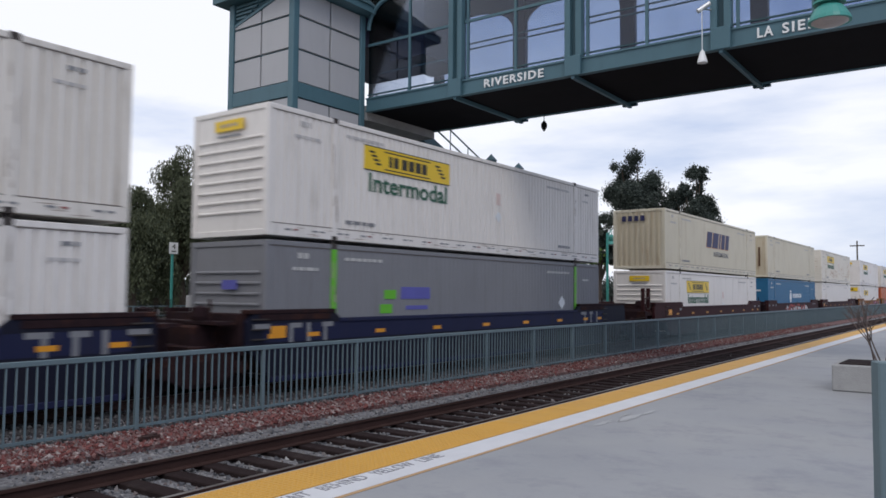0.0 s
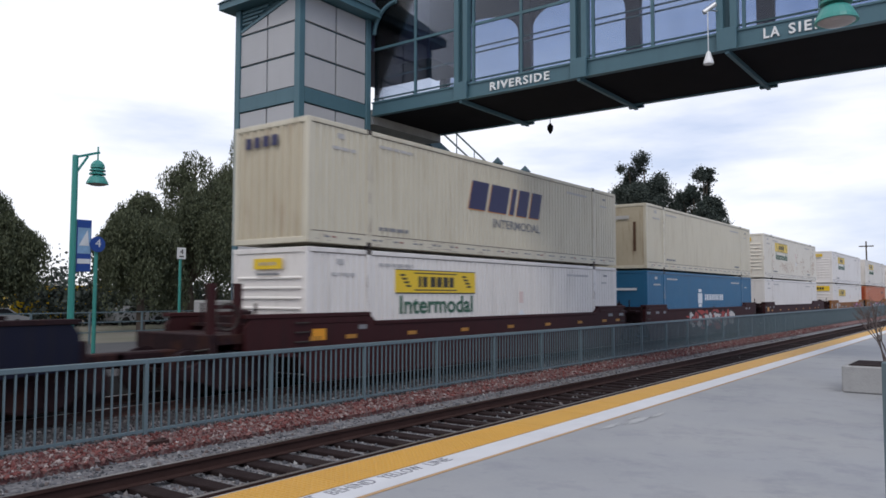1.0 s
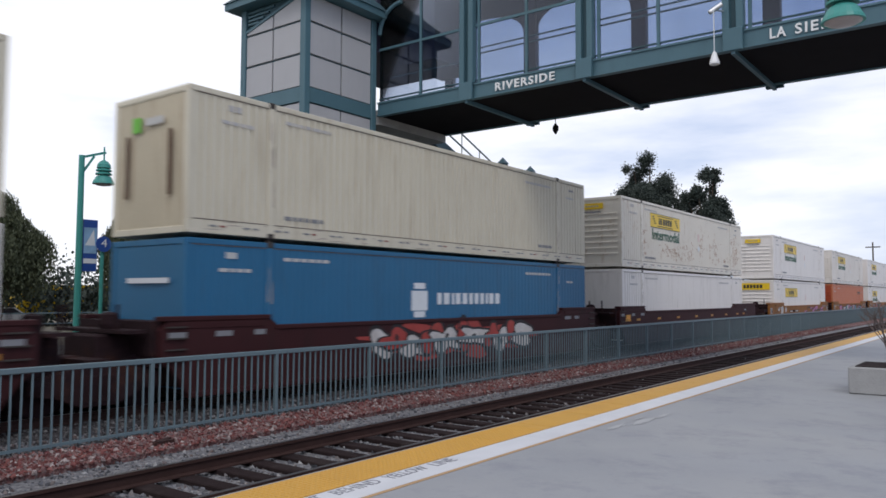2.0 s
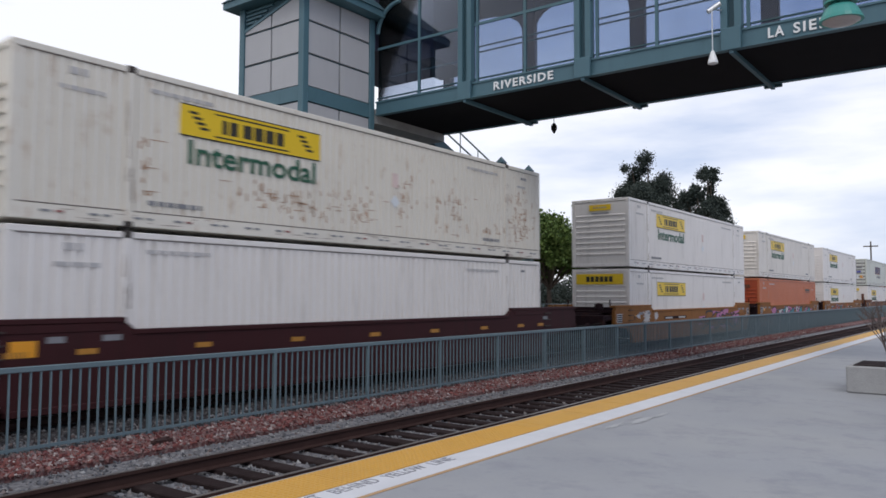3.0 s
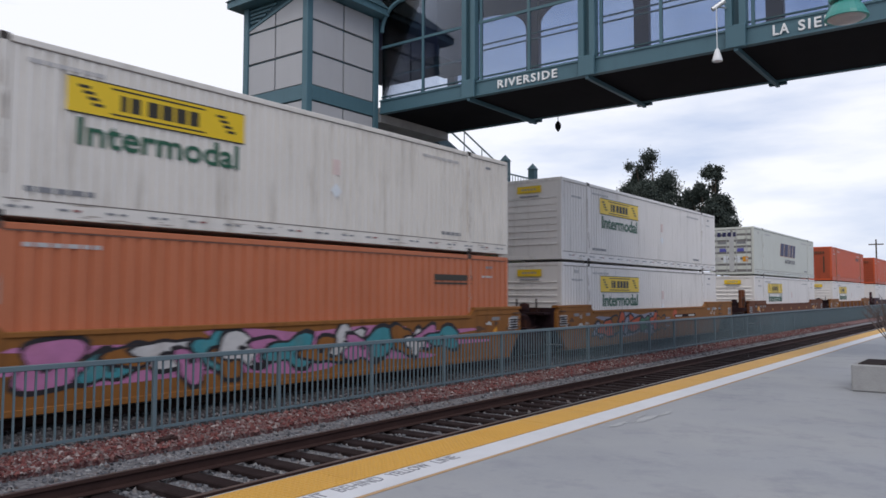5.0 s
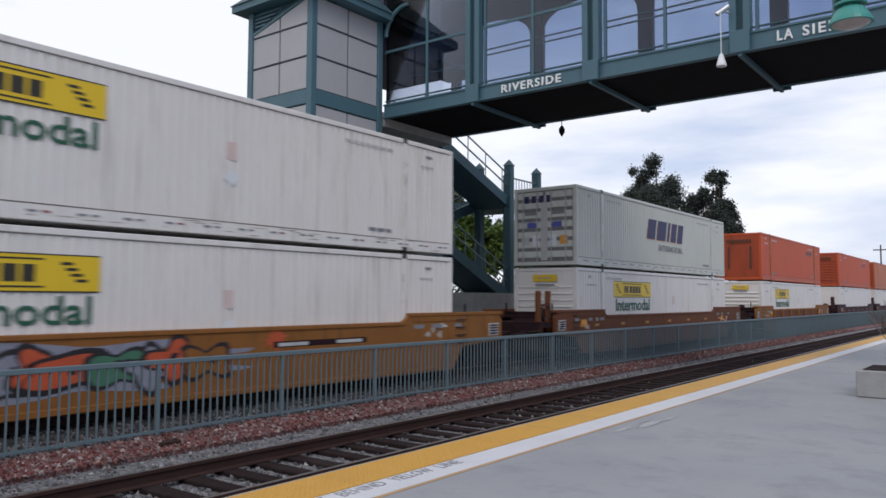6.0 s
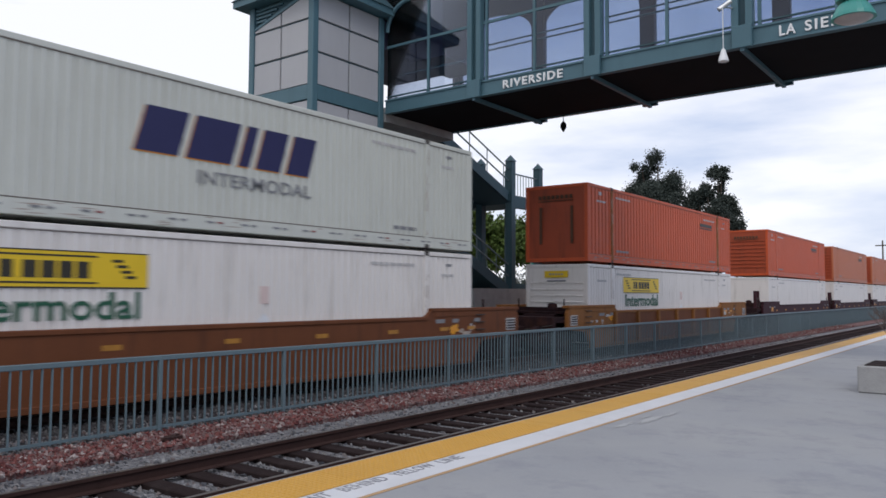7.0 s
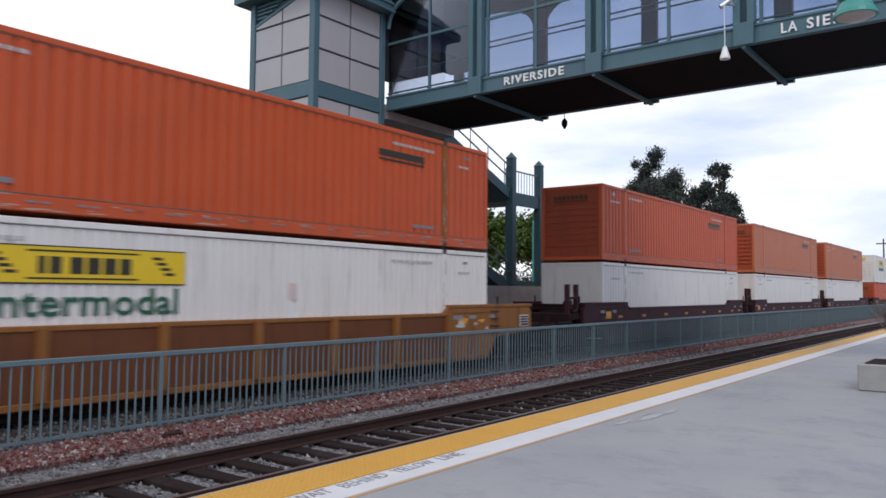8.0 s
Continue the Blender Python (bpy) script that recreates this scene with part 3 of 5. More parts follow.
def container(name, label, paint, end="ribs", end_paint=None, frame_paint=None, ribs=(0.2, 0.034), mid_paint=None, lock=True, group="intermodal containers"):
    """A 53-foot container, its origin at the middle of its floor, the end that leads the train at -y."""
    c = thing(name, label, "shipping container", group=group)
    ep, fp = end_paint or paint, frame_paint or paint
    part("body", shared(("shell", ribs), lambda: shell(*ribs)), paint, c)
    if end == "doors":
        for s in (-1, 1):
            # leaf coloured dark so the gaps between its panels look shaded
            d = part("door", shared(("leaf", s), lambda s=s: door_leaf(s)), "door_gap", c)
            for k in range(7):
                part("door_panel", shared(("door_panel", s, k), lambda s=s, k=k: door_panel(s, k)), ep, d)
            for k, (xx, zz, w, h, mt) in enumerate(((0.2, 0.7, 0.28, 0.4, "white_ink"), (0.62, 0.75, 0.3, 0.3, "reflector" if s > 0 else "faint_ink"), (0.3, 1.35, 0.4, 0.2, "indigo_ink"), (0.3, 1.8, 0.5, 0.12, "stencil_grey"))):
                part("sticker", bx(s * (xx + w / 2) - w / 2, s * (xx + w / 2) + w / 2, -HALF - 0.009, -HALF - 0.004, zz, zz + h), mt, d)
            for x in (0.28, 0.85):
                part("lock_rod", shared(("rod", s * x), lambda s=s, x=x: lock_rod(s * x)), "faint_ink", d)
        part("seal", shared("seal", lambda: bx(-0.14, 0.14, -HALF - 0.014, -HALF - 0.004, 0.2, CH - 0.3)), "faint_ink", c)
    else:
        wall = part("end_wall", shared("end_" + end, {"ribs": end_ribs, "pleats": end_pleats, "flat": end_flat}[end]), ep, c)
        for k in range(8 if end == "ribs" else 0):
            part("end_rib", shared(("end_rib", k), lambda k=k: end_rib(k)), ep, wall)
    for sx in (-1, 1):
        for sy in (-1, 1):
            part("corner_post", shared(("post", sx, sy), lambda sx=sx, sy=sy: frame_post(sx * (CW / 2 - 0.07), sy * (HALF - 0.06), 0.14, 0.12)), fp, c)
            part("middle_post", shared(("mid", sx, sy), lambda sx=sx, sy=sy: frame_post(sx * (CW / 2 - 0.03), sy * 6.096, 0.075, 0.17)), mid_paint or fp, c)
            for z in (0.0, CH - 0.115):
                part("casting", shared(("cast", sx, sy, z), lambda sx=sx, sy=sy, z=z: bx(sx * (CW / 2 - 0.06) - 0.066, sx * (CW / 2 - 0.06) + 0.066, sy * 6.096 - 0.09, sy * 6.096 + 0.09, z, z + 0.115 + (0.02 if z else 0), 0.012)), "casting", c)
        part("top_rail", shared(("top", sx), lambda sx=sx: bx(sx * (CW / 2 - 0.05) - 0.05, sx * (CW / 2 - 0.05) + 0.05, -HALF, HALF, CH - 0.11, CH, 0.012)), fp, c)
        part("bottom_rail", shared(("bot", sx), lambda sx=sx: bx(sx * (CW / 2 - 0.05) - 0.05, sx * (CW / 2 - 0.05) + 0.05, -HALF, HALF, 0.02, 0.28, 0.012)), fp, c)
    if lock:
        for sx in (-1, 1):
            for sy in (-1, 1):
                part("twist_lock", shared(("lock", sx, sy), lambda sx=sx, sy=sy: bx(sx * (CW / 2 - 0.1) - 0.05, sx * (CW / 2 - 0.1) + 0.05, sy * 6.096 - 0.06, sy * 6.096 + 0.06, -0.075, 0.001)), "casting", c)
    for sy in (-1, 1):
        part("end_header", shared(("head", sy), lambda sy=sy: bx(-CW / 2 + 0.1, CW / 2 - 0.1, sy * (HALF - 0.06) - 0.06, sy * (HALF - 0.06) + 0.06, CH - 0.12, CH - 0.002, 0.01)), fp, c)
        part("end_sill", shared(("sill", sy), lambda sy=sy: bx(-CW / 2 + 0.1, CW / 2 - 0.1, sy * (HALF - 0.06) - 0.06, sy * (HALF - 0.06) + 0.06, 0.02, 0.15, 0.01)), fp, c)
    return c


FACE = CW / 2 + 0.004


def plate(c, name, y0, y1, z0, z1, mat, lift=0.0, label=""):
    """A flat sticker or panel on the side; y from the leading end, z from the floor."""
    return part(name, bx(FACE - 0.022 + lift, FACE - 0.012 + lift, y0 - HALF, y1 - HALF, z0, z1), mat, c, label)


def end_plate(c, name, x0, x1, z0, z1, mat, lift=0.0, label=""):
    return part(name, bx(x0, x1, -HALF - 0.036 - lift, -HALF - 0.03 - lift, z0, z1), mat, c, label)


def diamond(c, y, z, r):
    """A placard standing on its corner."""
    o = [(y - r - HALF, z), (y - HALF, z - r), (y + r - HALF, z), (y - HALF, z + r)]
    return part("placard", prism(bmesh.new(), o, FACE - 0.012, FACE - 0.006), "white_ink", c)


def words(c, y, z, w, h, mat, rnd):
    """Unreadable small print as a row of short bars."""
    end = y + w
    while y < end - 0.05:
        k = min(rnd.uniform(0.10, 0.26), end - y)
        plate(c, "marking", y, y + k, z, z + h, mat, 0.003)
        y += k + 0.05


def stencils(c, seed, dark=False):
    """Small unreadable marks as bars, dark seam lines along the rails and the row of reflective dashes."""
    rnd = random.Random(seed)
    soft, strong = ("faint_ink", "faint_ink") if dark else ("pale_ink", "stencil_grey")
    for y, z, w, h, mt in ((0.9, CH - 0.36, 0.3, 0.12, soft), (0.75, CH - 0.62, 0.75, 0.07, soft), (2.35, CH - 0.36, 1.3, 0.07, soft), (12.1, CH - 0.40, 1.6, 0.07, soft), (15.0, CH - 0.36, 0.3, 0.07, strong), (14.8, CH - 0.62, 0.5, 0.06, soft), (2.35, 0.42, 1.1, 0.085, strong), (12.9, 0.42, 0.85, 0.085, strong)):
        if rnd.random() < 0.88:
            words(c, y, z, w, h, mt, rnd)
    part("seam", shared("seam_line", lambda: bx(CW / 2 - 0.012, CW / 2 + 0.0015, -HALF + 0.13, HALF - 0.13, 0.281, 0.297)), "seam_dirt", c, "thin dark seam line over the bottom rail")
    part("top_seam", shared("top_seam_line", lambda: bx(CW / 2 - 0.012, CW / 2 - 0.004, -HALF + 0.13, HALF - 0.13, CH - 0.122, CH - 0.111)), "seam_dirt", c)
    for k in range(20):
        y = 0.5 + k * 0.79
        for a, b in ((0.0, 0.16), (0.24, 0.36)):
            plate(c, "conspicuity_dash", y + a, y + b, 0.155, 0.19, "faint_ink" if dark else "dash_red" if k % 3 == 0 and a else "stencil_grey", 0.020)
    tagged(part("rail_scuff", shared(("scuff", seed % 3), lambda: scuffs(seed % 3)), "scuff_dirt", c), kind="stuff")


def scuffs(seed):
    """Thin uneven scratches and smears along the bottom rail and round the castings."""
    rnd, bm = random.Random(seed), bmesh.new()
    for k in range(34):
        y, z, w = rnd.uniform(-HALF + 0.1, HALF - 0.7), rnd.choice((rnd.uniform(0.05, 0.12), rnd.uniform(0.2, 0.26))), rnd.uniform(0.08, 0.6)
        prism(bm, [(y, z), (y + w * 0.5, z - 0.008), (y + w, z + 0.004), (y + w * 0.6, z + rnd.uniform(0.01, 0.022))], CW / 2 + 0.0005, CW / 2 + 0.002)
    for s in (-1, 1):
        for k in range(9):
            y, z, h = s * 6.096 + rnd.uniform(-0.08, 0.06), rnd.uniform(0.2, CH - 0.5), rnd.uniform(0.1, 0.5)
            prism(bm, [(y, z), (y + rnd.uniform(0.015, 0.04), z + 0.02), (y + 0.02, z + h), (y + 0.005, z + h * 0.8)], CW / 2 + 0.0085, CW / 2 + 0.0095)
    return bm


def rust_rows(c, seed):
    """Rust ticks in ragged rows where the ribs have worn through, thickest low down and towards the rear."""
    rnd, bm = random.Random(seed), bmesh.new()
    for cy, cz, ry, rz, n in ((5.6, 0.75, 1.4, 0.35, 60), (7.6, 0.85, 0.6, 0.5, 34), (9.3, 1.1, 0.7, 0.6, 26), (11.4, 1.1, 0.9, 0.7, 40), (14.9, 0.95, 0.7, 0.55, 60), (14.9, 1.75, 0.6, 0.3, 20), (2.3, 1.0, 0.12, 0.7, 12), (13.4, 0.6, 0.8, 0.2, 16)):
        for k in range(n):
            y, z = rnd.gauss(cy, ry * 0.5), rnd.gauss(cz, rz * 0.5)
            if 0.4 < y < 15.9 and 0.34 < z < 2.4:
                w, h = (rnd.uniform(0.02, 0.05), rnd.uniform(0.05, 0.2)) if rnd.random() < 0.75 else (rnd.uniform(0.12, 0.4), 0.02)
                prism(bm, [(y - HALF, z), (y + w - HALF, z + 0.01), (y + w * 0.8 - HALF, z + h), (y + w * 0.1 - HALF, z + h * 0.85)], FACE - 0.021, FACE - 0.0165)
    tagged(part("rust_ticks", bm, "rust_tick", c, "rows of rust ticks"), kind="stuff")


def haulier(c, y0=2.95, top=0.43, word=True, end=True, low=False):
    """Yellow name board as plain bars, with the green word under it."""
    z1, h = CH - top, 0.56
    b = plate(c, "name_board", y0, y0 + 3.5, z1 - h, z1, "label_yellow", 0.004, "yellow name board with plain black bars")

    def bar(a, w, z0, zt):
        part("bar", bx(FACE - 0.007, FACE - 0.004, y0 + a - HALF, y0 + a + w - HALF, z1 - zt, z1 - z0), "ink", b)
    for a, w in ((0.92, 0.12), (1.10, 0.19), (1.42, 0.22), (1.70, 0.22), (1.98, 0.22), (2.26, 0.2)):
        bar(a, w, 0.15, 0.42)
    for z in (0.05, 0.48):
        bar(0.75, 1.85, z, z + 0.03)
    bar(0.0, 3.5, -0.02, 0.0)
    bar(0.0, 3.5, h, h + 0.025)
    for a in (0.18, 2.85):
        for k in range(4):
            bar(a + 0.08 * k, 0.2, 0.1 + 0.09 * k, 0.15 + 0.09 * k)
    if word:
        if "intermodal" not in SHARED:
            SHARED["intermodal"] = lettering("Intermodal", 3.2, 0.46, 0.01, 0.018)
        part("word", SHARED["intermodal"], "green_ink", c, "dark green word", Matrix.Translation((FACE - 0.016, y0 + 0.18 - HALF, z1 - 1.10)) @ SIDE)
    if end:
        e = end_plate(c, "end_board", -0.45, 0.5, CH - 0.48, CH - 0.24, "label_yellow")
        for k in range(5):
            part("bar", bx(-0.26 + k * 0.12, -0.18 + k * 0.12, -HALF - 0.041, -HALF - 0.037, CH - 0.395, CH - 0.325), "scuff_dirt", e)
        end_plate(c, "marking", -0.35, 0.4, CH - 0.62, CH - 0.57, "stencil_grey")
    if low:
        e = end_plate(c, "end_board", -1.05, 1.0, CH - 0.62, CH - 0.2, "label_yellow")
        for k in range(6):
            part("bar", bx(-0.6 + k * 0.2, -0.45 + k * 0.2, -HALF - 0.043, -HALF - 0.037, CH - 0.52, CH - 0.3), "ink", e)
    diamond(c, 9.0, 1.15, 0.17)
    plate(c, "placard_backing", 8.9, 9.12, 1.5, 1.85, "pale_red", 0.002)


def slant(y, z, w, h, lean=0.28):
    return [(y, z), (y + w, z), (y + w + lean * h, z + h), (y + lean * h, z + h)]


def big_name(c):
    """Five bold slanted letters drawn as plain leaning blocks, amber edge behind, and the small word."""
    for lift, dy, mat in ((0.0, -0.03, "amber_ink"), (0.004, 0.0, "navy_ink")):
        dz = -0.025 if dy else 0
        y = 6.12 + dy
        for w in (0.86, 1.0, 0.26, 0.62, 0.62):
            bm = prism(bmesh.new(), [(a - HALF, b) for a, b in slant(y, CH - 1.47 + dz, w, 0.82)], FACE - 0.018 + lift, FACE - 0.012 + lift)
            part("letter_block", bm, mat, c)
            y += w + 0.16
    if "small" not in SHARED:
        SHARED["small"] = lettering("INTERMODAL", 2.8, 0.26, 0.01, 0.01)
    part("word", SHARED["small"], "stencil_grey", c, "", Matrix.Translation((FACE - 0.015, 7.4 - HALF, CH - 1.92)) @ SIDE)


def blob_outline(rnd, y, z, ry, rz, lobes, n=26):
    """A closed wavy outline of (y, z) pairs."""
    a0, a1 = rnd.uniform(0, 6.28), rnd.uniform(0, 6.28)
    out = []
    for k in range(n):
        a = k * math.tau / n
        r = 1 + 0.27 * math.sin(lobes * a + a0) + 0.15 * math.sin((lobes + 2) * a + a1)
        out.append((y + ry * r * math.cos(a), z + rz * r * math.sin(a)))
    return out


def spray(c, x, halo, inks, y0, y1, seed):
    """Sprayed lettering too wild to read: swollen shapes with black outlines over a coloured halo."""
    rnd = random.Random(seed)
    tag = part("spray_paint", prism(bmesh.new(), blob_outline(rnd, (y0 + y1) / 2, 0.80, (y1 - y0) / 2 * 0.92, 0.42, 9, 60), x, x + 0.0015), halo, c, "unreadable sprayed lettering in bright colours")
    y, k = y0 + 0.4, 0
    while y < y1 - 0.3:
        ry, rz, z = rnd.uniform(0.26, 0.66), rnd.uniform(0.20, 0.34), rnd.uniform(0.68, 0.92)
        lobes = rnd.choice((2, 3, 3, 4))
        state = rnd.getstate()
        part("letter_outline", prism(bmesh.new(), blob_outline(rnd, y, z, ry + 0.09, rz + 0.075, lobes), x + 0.0015, x + 0.003 + 0.0006 * k), "black_spray", tag)
        rnd.setstate(state)
        part("letter_fill", prism(bmesh.new(), blob_outline(rnd, y, z, ry, rz, lobes), x + 0.002, x + 0.0033 + 0.0006 * k), inks[k % len(inks)], tag)
        part("letter_hole", prism(bmesh.new(), blob_outline(rnd, y + rnd.uniform(-0.15, 0.15), z + rnd.uniform(-0.08, 0.12), 0.09, 0.07, 2, 12), x + 0.003, x + 0.0036 + 0.0006 * k), "black_spray", tag)
        y += ry * rnd.uniform(1.0, 1.6)
        k += 1
    # pale splashes and the maker's dark slot beside the lettering
    if seed in (4, 6):
        far = -1 if seed == 4 else 1
        for dy, r, mt in ((6.6, 0.36, "white_spray"), (5.6, 0.22, "white_spray")) if seed == 4 else ((2.0, 0.25, "red_orange_spray"),):
            o = []
            for q in range(22):
                rr = r * (1.35 if q % 2 else 0.75) * rnd.uniform(0.8, 1.15)
                o.append((far * dy + rr * math.cos(q * math.tau / 22), 1.12 + rr * 0.75 * math.sin(q * math.tau / 22)))
            part("paint_splash", prism(bmesh.new(), o, x, x + 0.003), mt, c, "pale paint splash")
        a, b = sorted((far * 1.95, far * 4.65))
        part("sill_slot", bx(x - 0.004, x + 0.004, a, b, 0.95, 1.07), "steel_dark", c, "dark slot in the side sill")
        for q in (a + 0.12, b - 0.95):
            part("slot_plate", bx(x + 0.004, x + 0.009, q, q + 0.8, 0.97, 1.04), "faint_ink", c)


def well_car(paint, tag=None, ribs=False, wide=(True, True), brake=False, seed=0):
    """A well car at rail level: two deep sides, raised shoulders over the ends, bogies beyond."""
    c = thing("well_car", {"navy": "dark blue", "maroon": "brown-red", "yellow": "yellow", "rust": "rusty brown", "ochre": "yellow-brown", "plum": "dark red-brown"}[paint]
              + " steel well car" + (" covered in spray paint" if tag else " with amber reflectors"), "railcar", group="well cars")
    mat = "car_" + paint
    w = CW / 2 + 0.05
    # the side reaches further out over the bogie where two whole cars are coupled
    fa, fb = -(9.75 if wide[0] else 8.6), 10.3 if wide[1] else 8.6
    ends = {-1: fa, 1: fb}
    side = [(-8.0, 0.16), (8.0, 0.16), (8.4, 0.68), (fb, 0.78), (fb, 1.34), (fb - 0.15, 1.55), (6.2, 1.55), (5.95, 1.36), (-5.95, 1.36), (-6.2, 1.55), (fa + 0.15, 1.55), (fa, 1.34), (fa, 0.78), (-8.4, 0.68)]
    # navy cars: sill takes the shaded copy of the paint, the band above stays navy
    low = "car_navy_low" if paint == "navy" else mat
    for s in (-1, 1):
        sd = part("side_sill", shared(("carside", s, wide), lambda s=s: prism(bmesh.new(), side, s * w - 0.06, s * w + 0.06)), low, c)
        for sy in (-1, 1):
            e = ends[sy]
            part("shoulder_cap", shared(("cap", s, e), lambda s=s, e=e, sy=sy: bx(s * w - 0.16, s * w + 0.085, min(sy * 6.15, e), max(sy * 6.15, e), 1.5, 1.585, 0.01)), "steel_dark" if paint == "navy" else mat, sd)
            part("shoulder_plate", shared(("plate", s, sy), lambda s=s, sy=sy: bx(s * w + 0.03, s * w + 0.075, min(sy * 6.3, sy * 8.3), max(sy * 6.3, sy * 8.3), 1.36, 1.49, 0.008)), "steel_dark" if paint == "navy" else mat, sd)
        part("top_chord", shared(("chord", s), lambda s=s: bx(s * w - 0.09, s * w + 0.09, -6.0, 6.0, 1.29, 1.375, 0.01)), mat, sd)
        part("bottom_chord", shared(("bchord", s), lambda s=s: bx(s * w - 0.12, s * w + 0.085, -8.0, 8.0, 0.11, 0.22, 0.01)), mat, sd)
        if ribs:
            for k in range(7):
                part("side_rib", shared(("rib", s, k), lambda s=s, k=k: bx(s * w - 0.1, s * w + 0.17, -6.3 + k * 2.05, -6.14 + k * 2.05, 0.22, 1.34)), mat, sd)
            for k in range(6):
                part("side_panel", shared(("sidepanel", s, k), lambda s=s, k=k: bx(s * w + 0.061, s * w + 0.066, -6.13 + k * 2.05, -4.26 + k * 2.05, 0.23, 1.28)), "car_rust", sd, "rust-brown side panel")
    for sy in (-1, 1):
        part("bulkhead", shared(("bulkhead", sy), lambda sy=sy: prism(bmesh.new(), [(sy * 8.09, 0.3), (sy * 8.14, 0.3), (sy * 8.42, 0.66), (sy * 8.68, 0.7), (sy * 8.68, 0.98), (sy * 8.09, 0.98)], -w + 0.07, w - 0.07)), "steel_dark", c)
    part("floor_pan", shared("pan", lambda: bx(-w + 0.05, w - 0.05, -8.0, 8.0, 0.17, 0.238)), "steel_dark", c)
    for sy in (-1, 1):
        part("end_deck", shared(("deck", sy), lambda sy=sy: bx(-w + 0.06, w - 0.06, min(sy * 8.2, sy * 8.7), max(sy * 8.2, sy * 8.7), 0.9, 1.5)), "steel_dark", c)
    if tag:
        spray(c, w + 0.061, *tag)
    rnd = random.Random(seed)
    if paint in ("yellow", "rust", "ochre"):
        # pale data panels, a framed rung panel and worn patches on the shoulders
        for sy in (-1, 1):
            e = ends[sy] - sy * 0.42
            p = part("rung_panel", bx(w + 0.061, w + 0.066, e - 0.24, e + 0.24, 0.92, 1.26), "faint_ink", c, "pale panel behind the rungs")
            for k in range(4):
                part("rung", bx(w + 0.0665, w + 0.085, e - 0.19, e + 0.19, 0.96 + k * 0.075, 0.995 + k * 0.075), "steel_dark", p)
            for k in range(6):
                y, z, q = sy * rnd.uniform(6.4, 8.1), rnd.uniform(0.85, 1.25), rnd.uniform(0.06, 0.22)
                part("worn_patch", prism(bmesh.new(), blob_outline(rnd, y, z, q, rnd.uniform(0.04, 0.10), 3, 14), w + 0.0605, w + 0.0618 + 0.0004 * k), rnd.choice(("faint_ink", "reflector", "car_yellow", "rub", "scuff_dirt")), c)
    for y in (-7.9, -6.8, -4.6, -2.3, 0.1, 2.4, 4.7, 6.7, 7.9):
        if not tag and not ribs:
            part("reflector", bx(w + 0.061, w + 0.068, y - 0.17, y + 0.17, 1.0, 1.09), "reflector" if paint == "navy" else "dull_reflector", c)
    for y in (-8.3, -7.3, -6.4, 6.5, 7.2, 8.2):
        if rnd.random() < 0.8:
            part("marking", bx(w + 0.061, w + 0.066, y - 0.15, y + rnd.uniform(0.1, 0.3), 1.2, 1.3), "stencil_grey", c)
    for sy in ((-1, 1) if wide[0] else (1,)):
        y = sy * 9.78
        b = part("bogie", shared(("bogie", sy), lambda: bogie_frame(y)), "steel_dark", c)
        for dy in (-0.88, 0.88):
            for sx in (-1, 1):
                part("wheel", shared(("wheel", sx, y + dy), lambda sx=sx, dy=dy: wheel(sx, y + dy)), "steel_dark", b)
        reach = sy * (11.78 if wide[(sy + 1) // 2] else 9.9)
        part("coupler", shared(("coupler", reach), lambda sy=sy: bx(-0.2, 0.2, min(sy * 8.4, reach), max(sy * 8.4, reach), 0.62, 0.9, 0.03)), "steel_dark", c)
        if wide[(sy + 1) // 2]:
            part("end_sill", shared(("endsill", sy), lambda sy=sy: bx(-w + 0.07, w - 0.07, min(sy * 10.32, sy * 10.5), max(sy * 10.32, sy * 10.5), 0.72, 1.22, 0.02)), "steel_dark", c)
            part("end_platform", shared(("endplat", sy), lambda sy=sy: bx(-w + 0.07, w - 0.07, min(sy * 8.7, sy * 10.31), max(sy * 8.7, sy * 10.31), 1.02, 1.2)), "steel_dark", c)
            part("cut_lever", rod(bmesh.new(), (w - 0.1, sy * 10.5, 0.95), (0.2, sy * 10.6, 0.8), 0.02, 6), "casting", c)
    for sy in (-1, 1):
        part("draft_housing", shared(("draft", sy), lambda sy=sy: bx(-0.62, 0.62, min(sy * 8.7, sy * 9.35), max(sy * 8.7, sy * 9.35), 0.7, 1.28, 0.04)), "steel_dark", c)
        part("walkway", shared(("walk", sy), lambda sy=sy: bx(-w + 0.1, w - 0.1, min(sy * 8.76, sy * 9.2), max(sy * 8.76, sy * 9.2), 1.30, 1.36)), "steel_dark", c)
        for k in range(4):
            part("ladder_rung", shared(("rung", sy, k), lambda sy=sy, k=k: bx(w + 0.062, w + 0.11, sy * 8.3 - 0.2, sy * 8.3 + 0.2, 0.78 + k * 0.2, 0.805 + k * 0.2)), "casting", c)
        for x in (-0.9, 0.9):
            part("grab_iron", shared(("grab", sy, x), lambda sy=sy, x=x: bx(x - 0.02, x + 0.02, sy * 9.15 - 0.02, sy * 9.15 + 0.02, 1.36, 1.8)), "steel_dark", c)
        bm = bmesh.new()
        lathe(bm, [(0.16, 1.37), (0.18, 1.45), (0.16, 1.62), (0.05, 1.66)], 12, (0.35, sy * 8.98))
        part("brake_valve", bm, "steel_dark", c)
        part("air_hose", rod(bmesh.new(), (0.5, sy * 9.2, 0.8), (0.42, sy * 9.9, 0.35), 0.03, 6), "rubber", c)
    if not tag and not ribs:
        part("end_reflector", bx(w + 0.061, w + 0.068, -8.0, -7.6, 1.0, 1.25), "reflector", c)
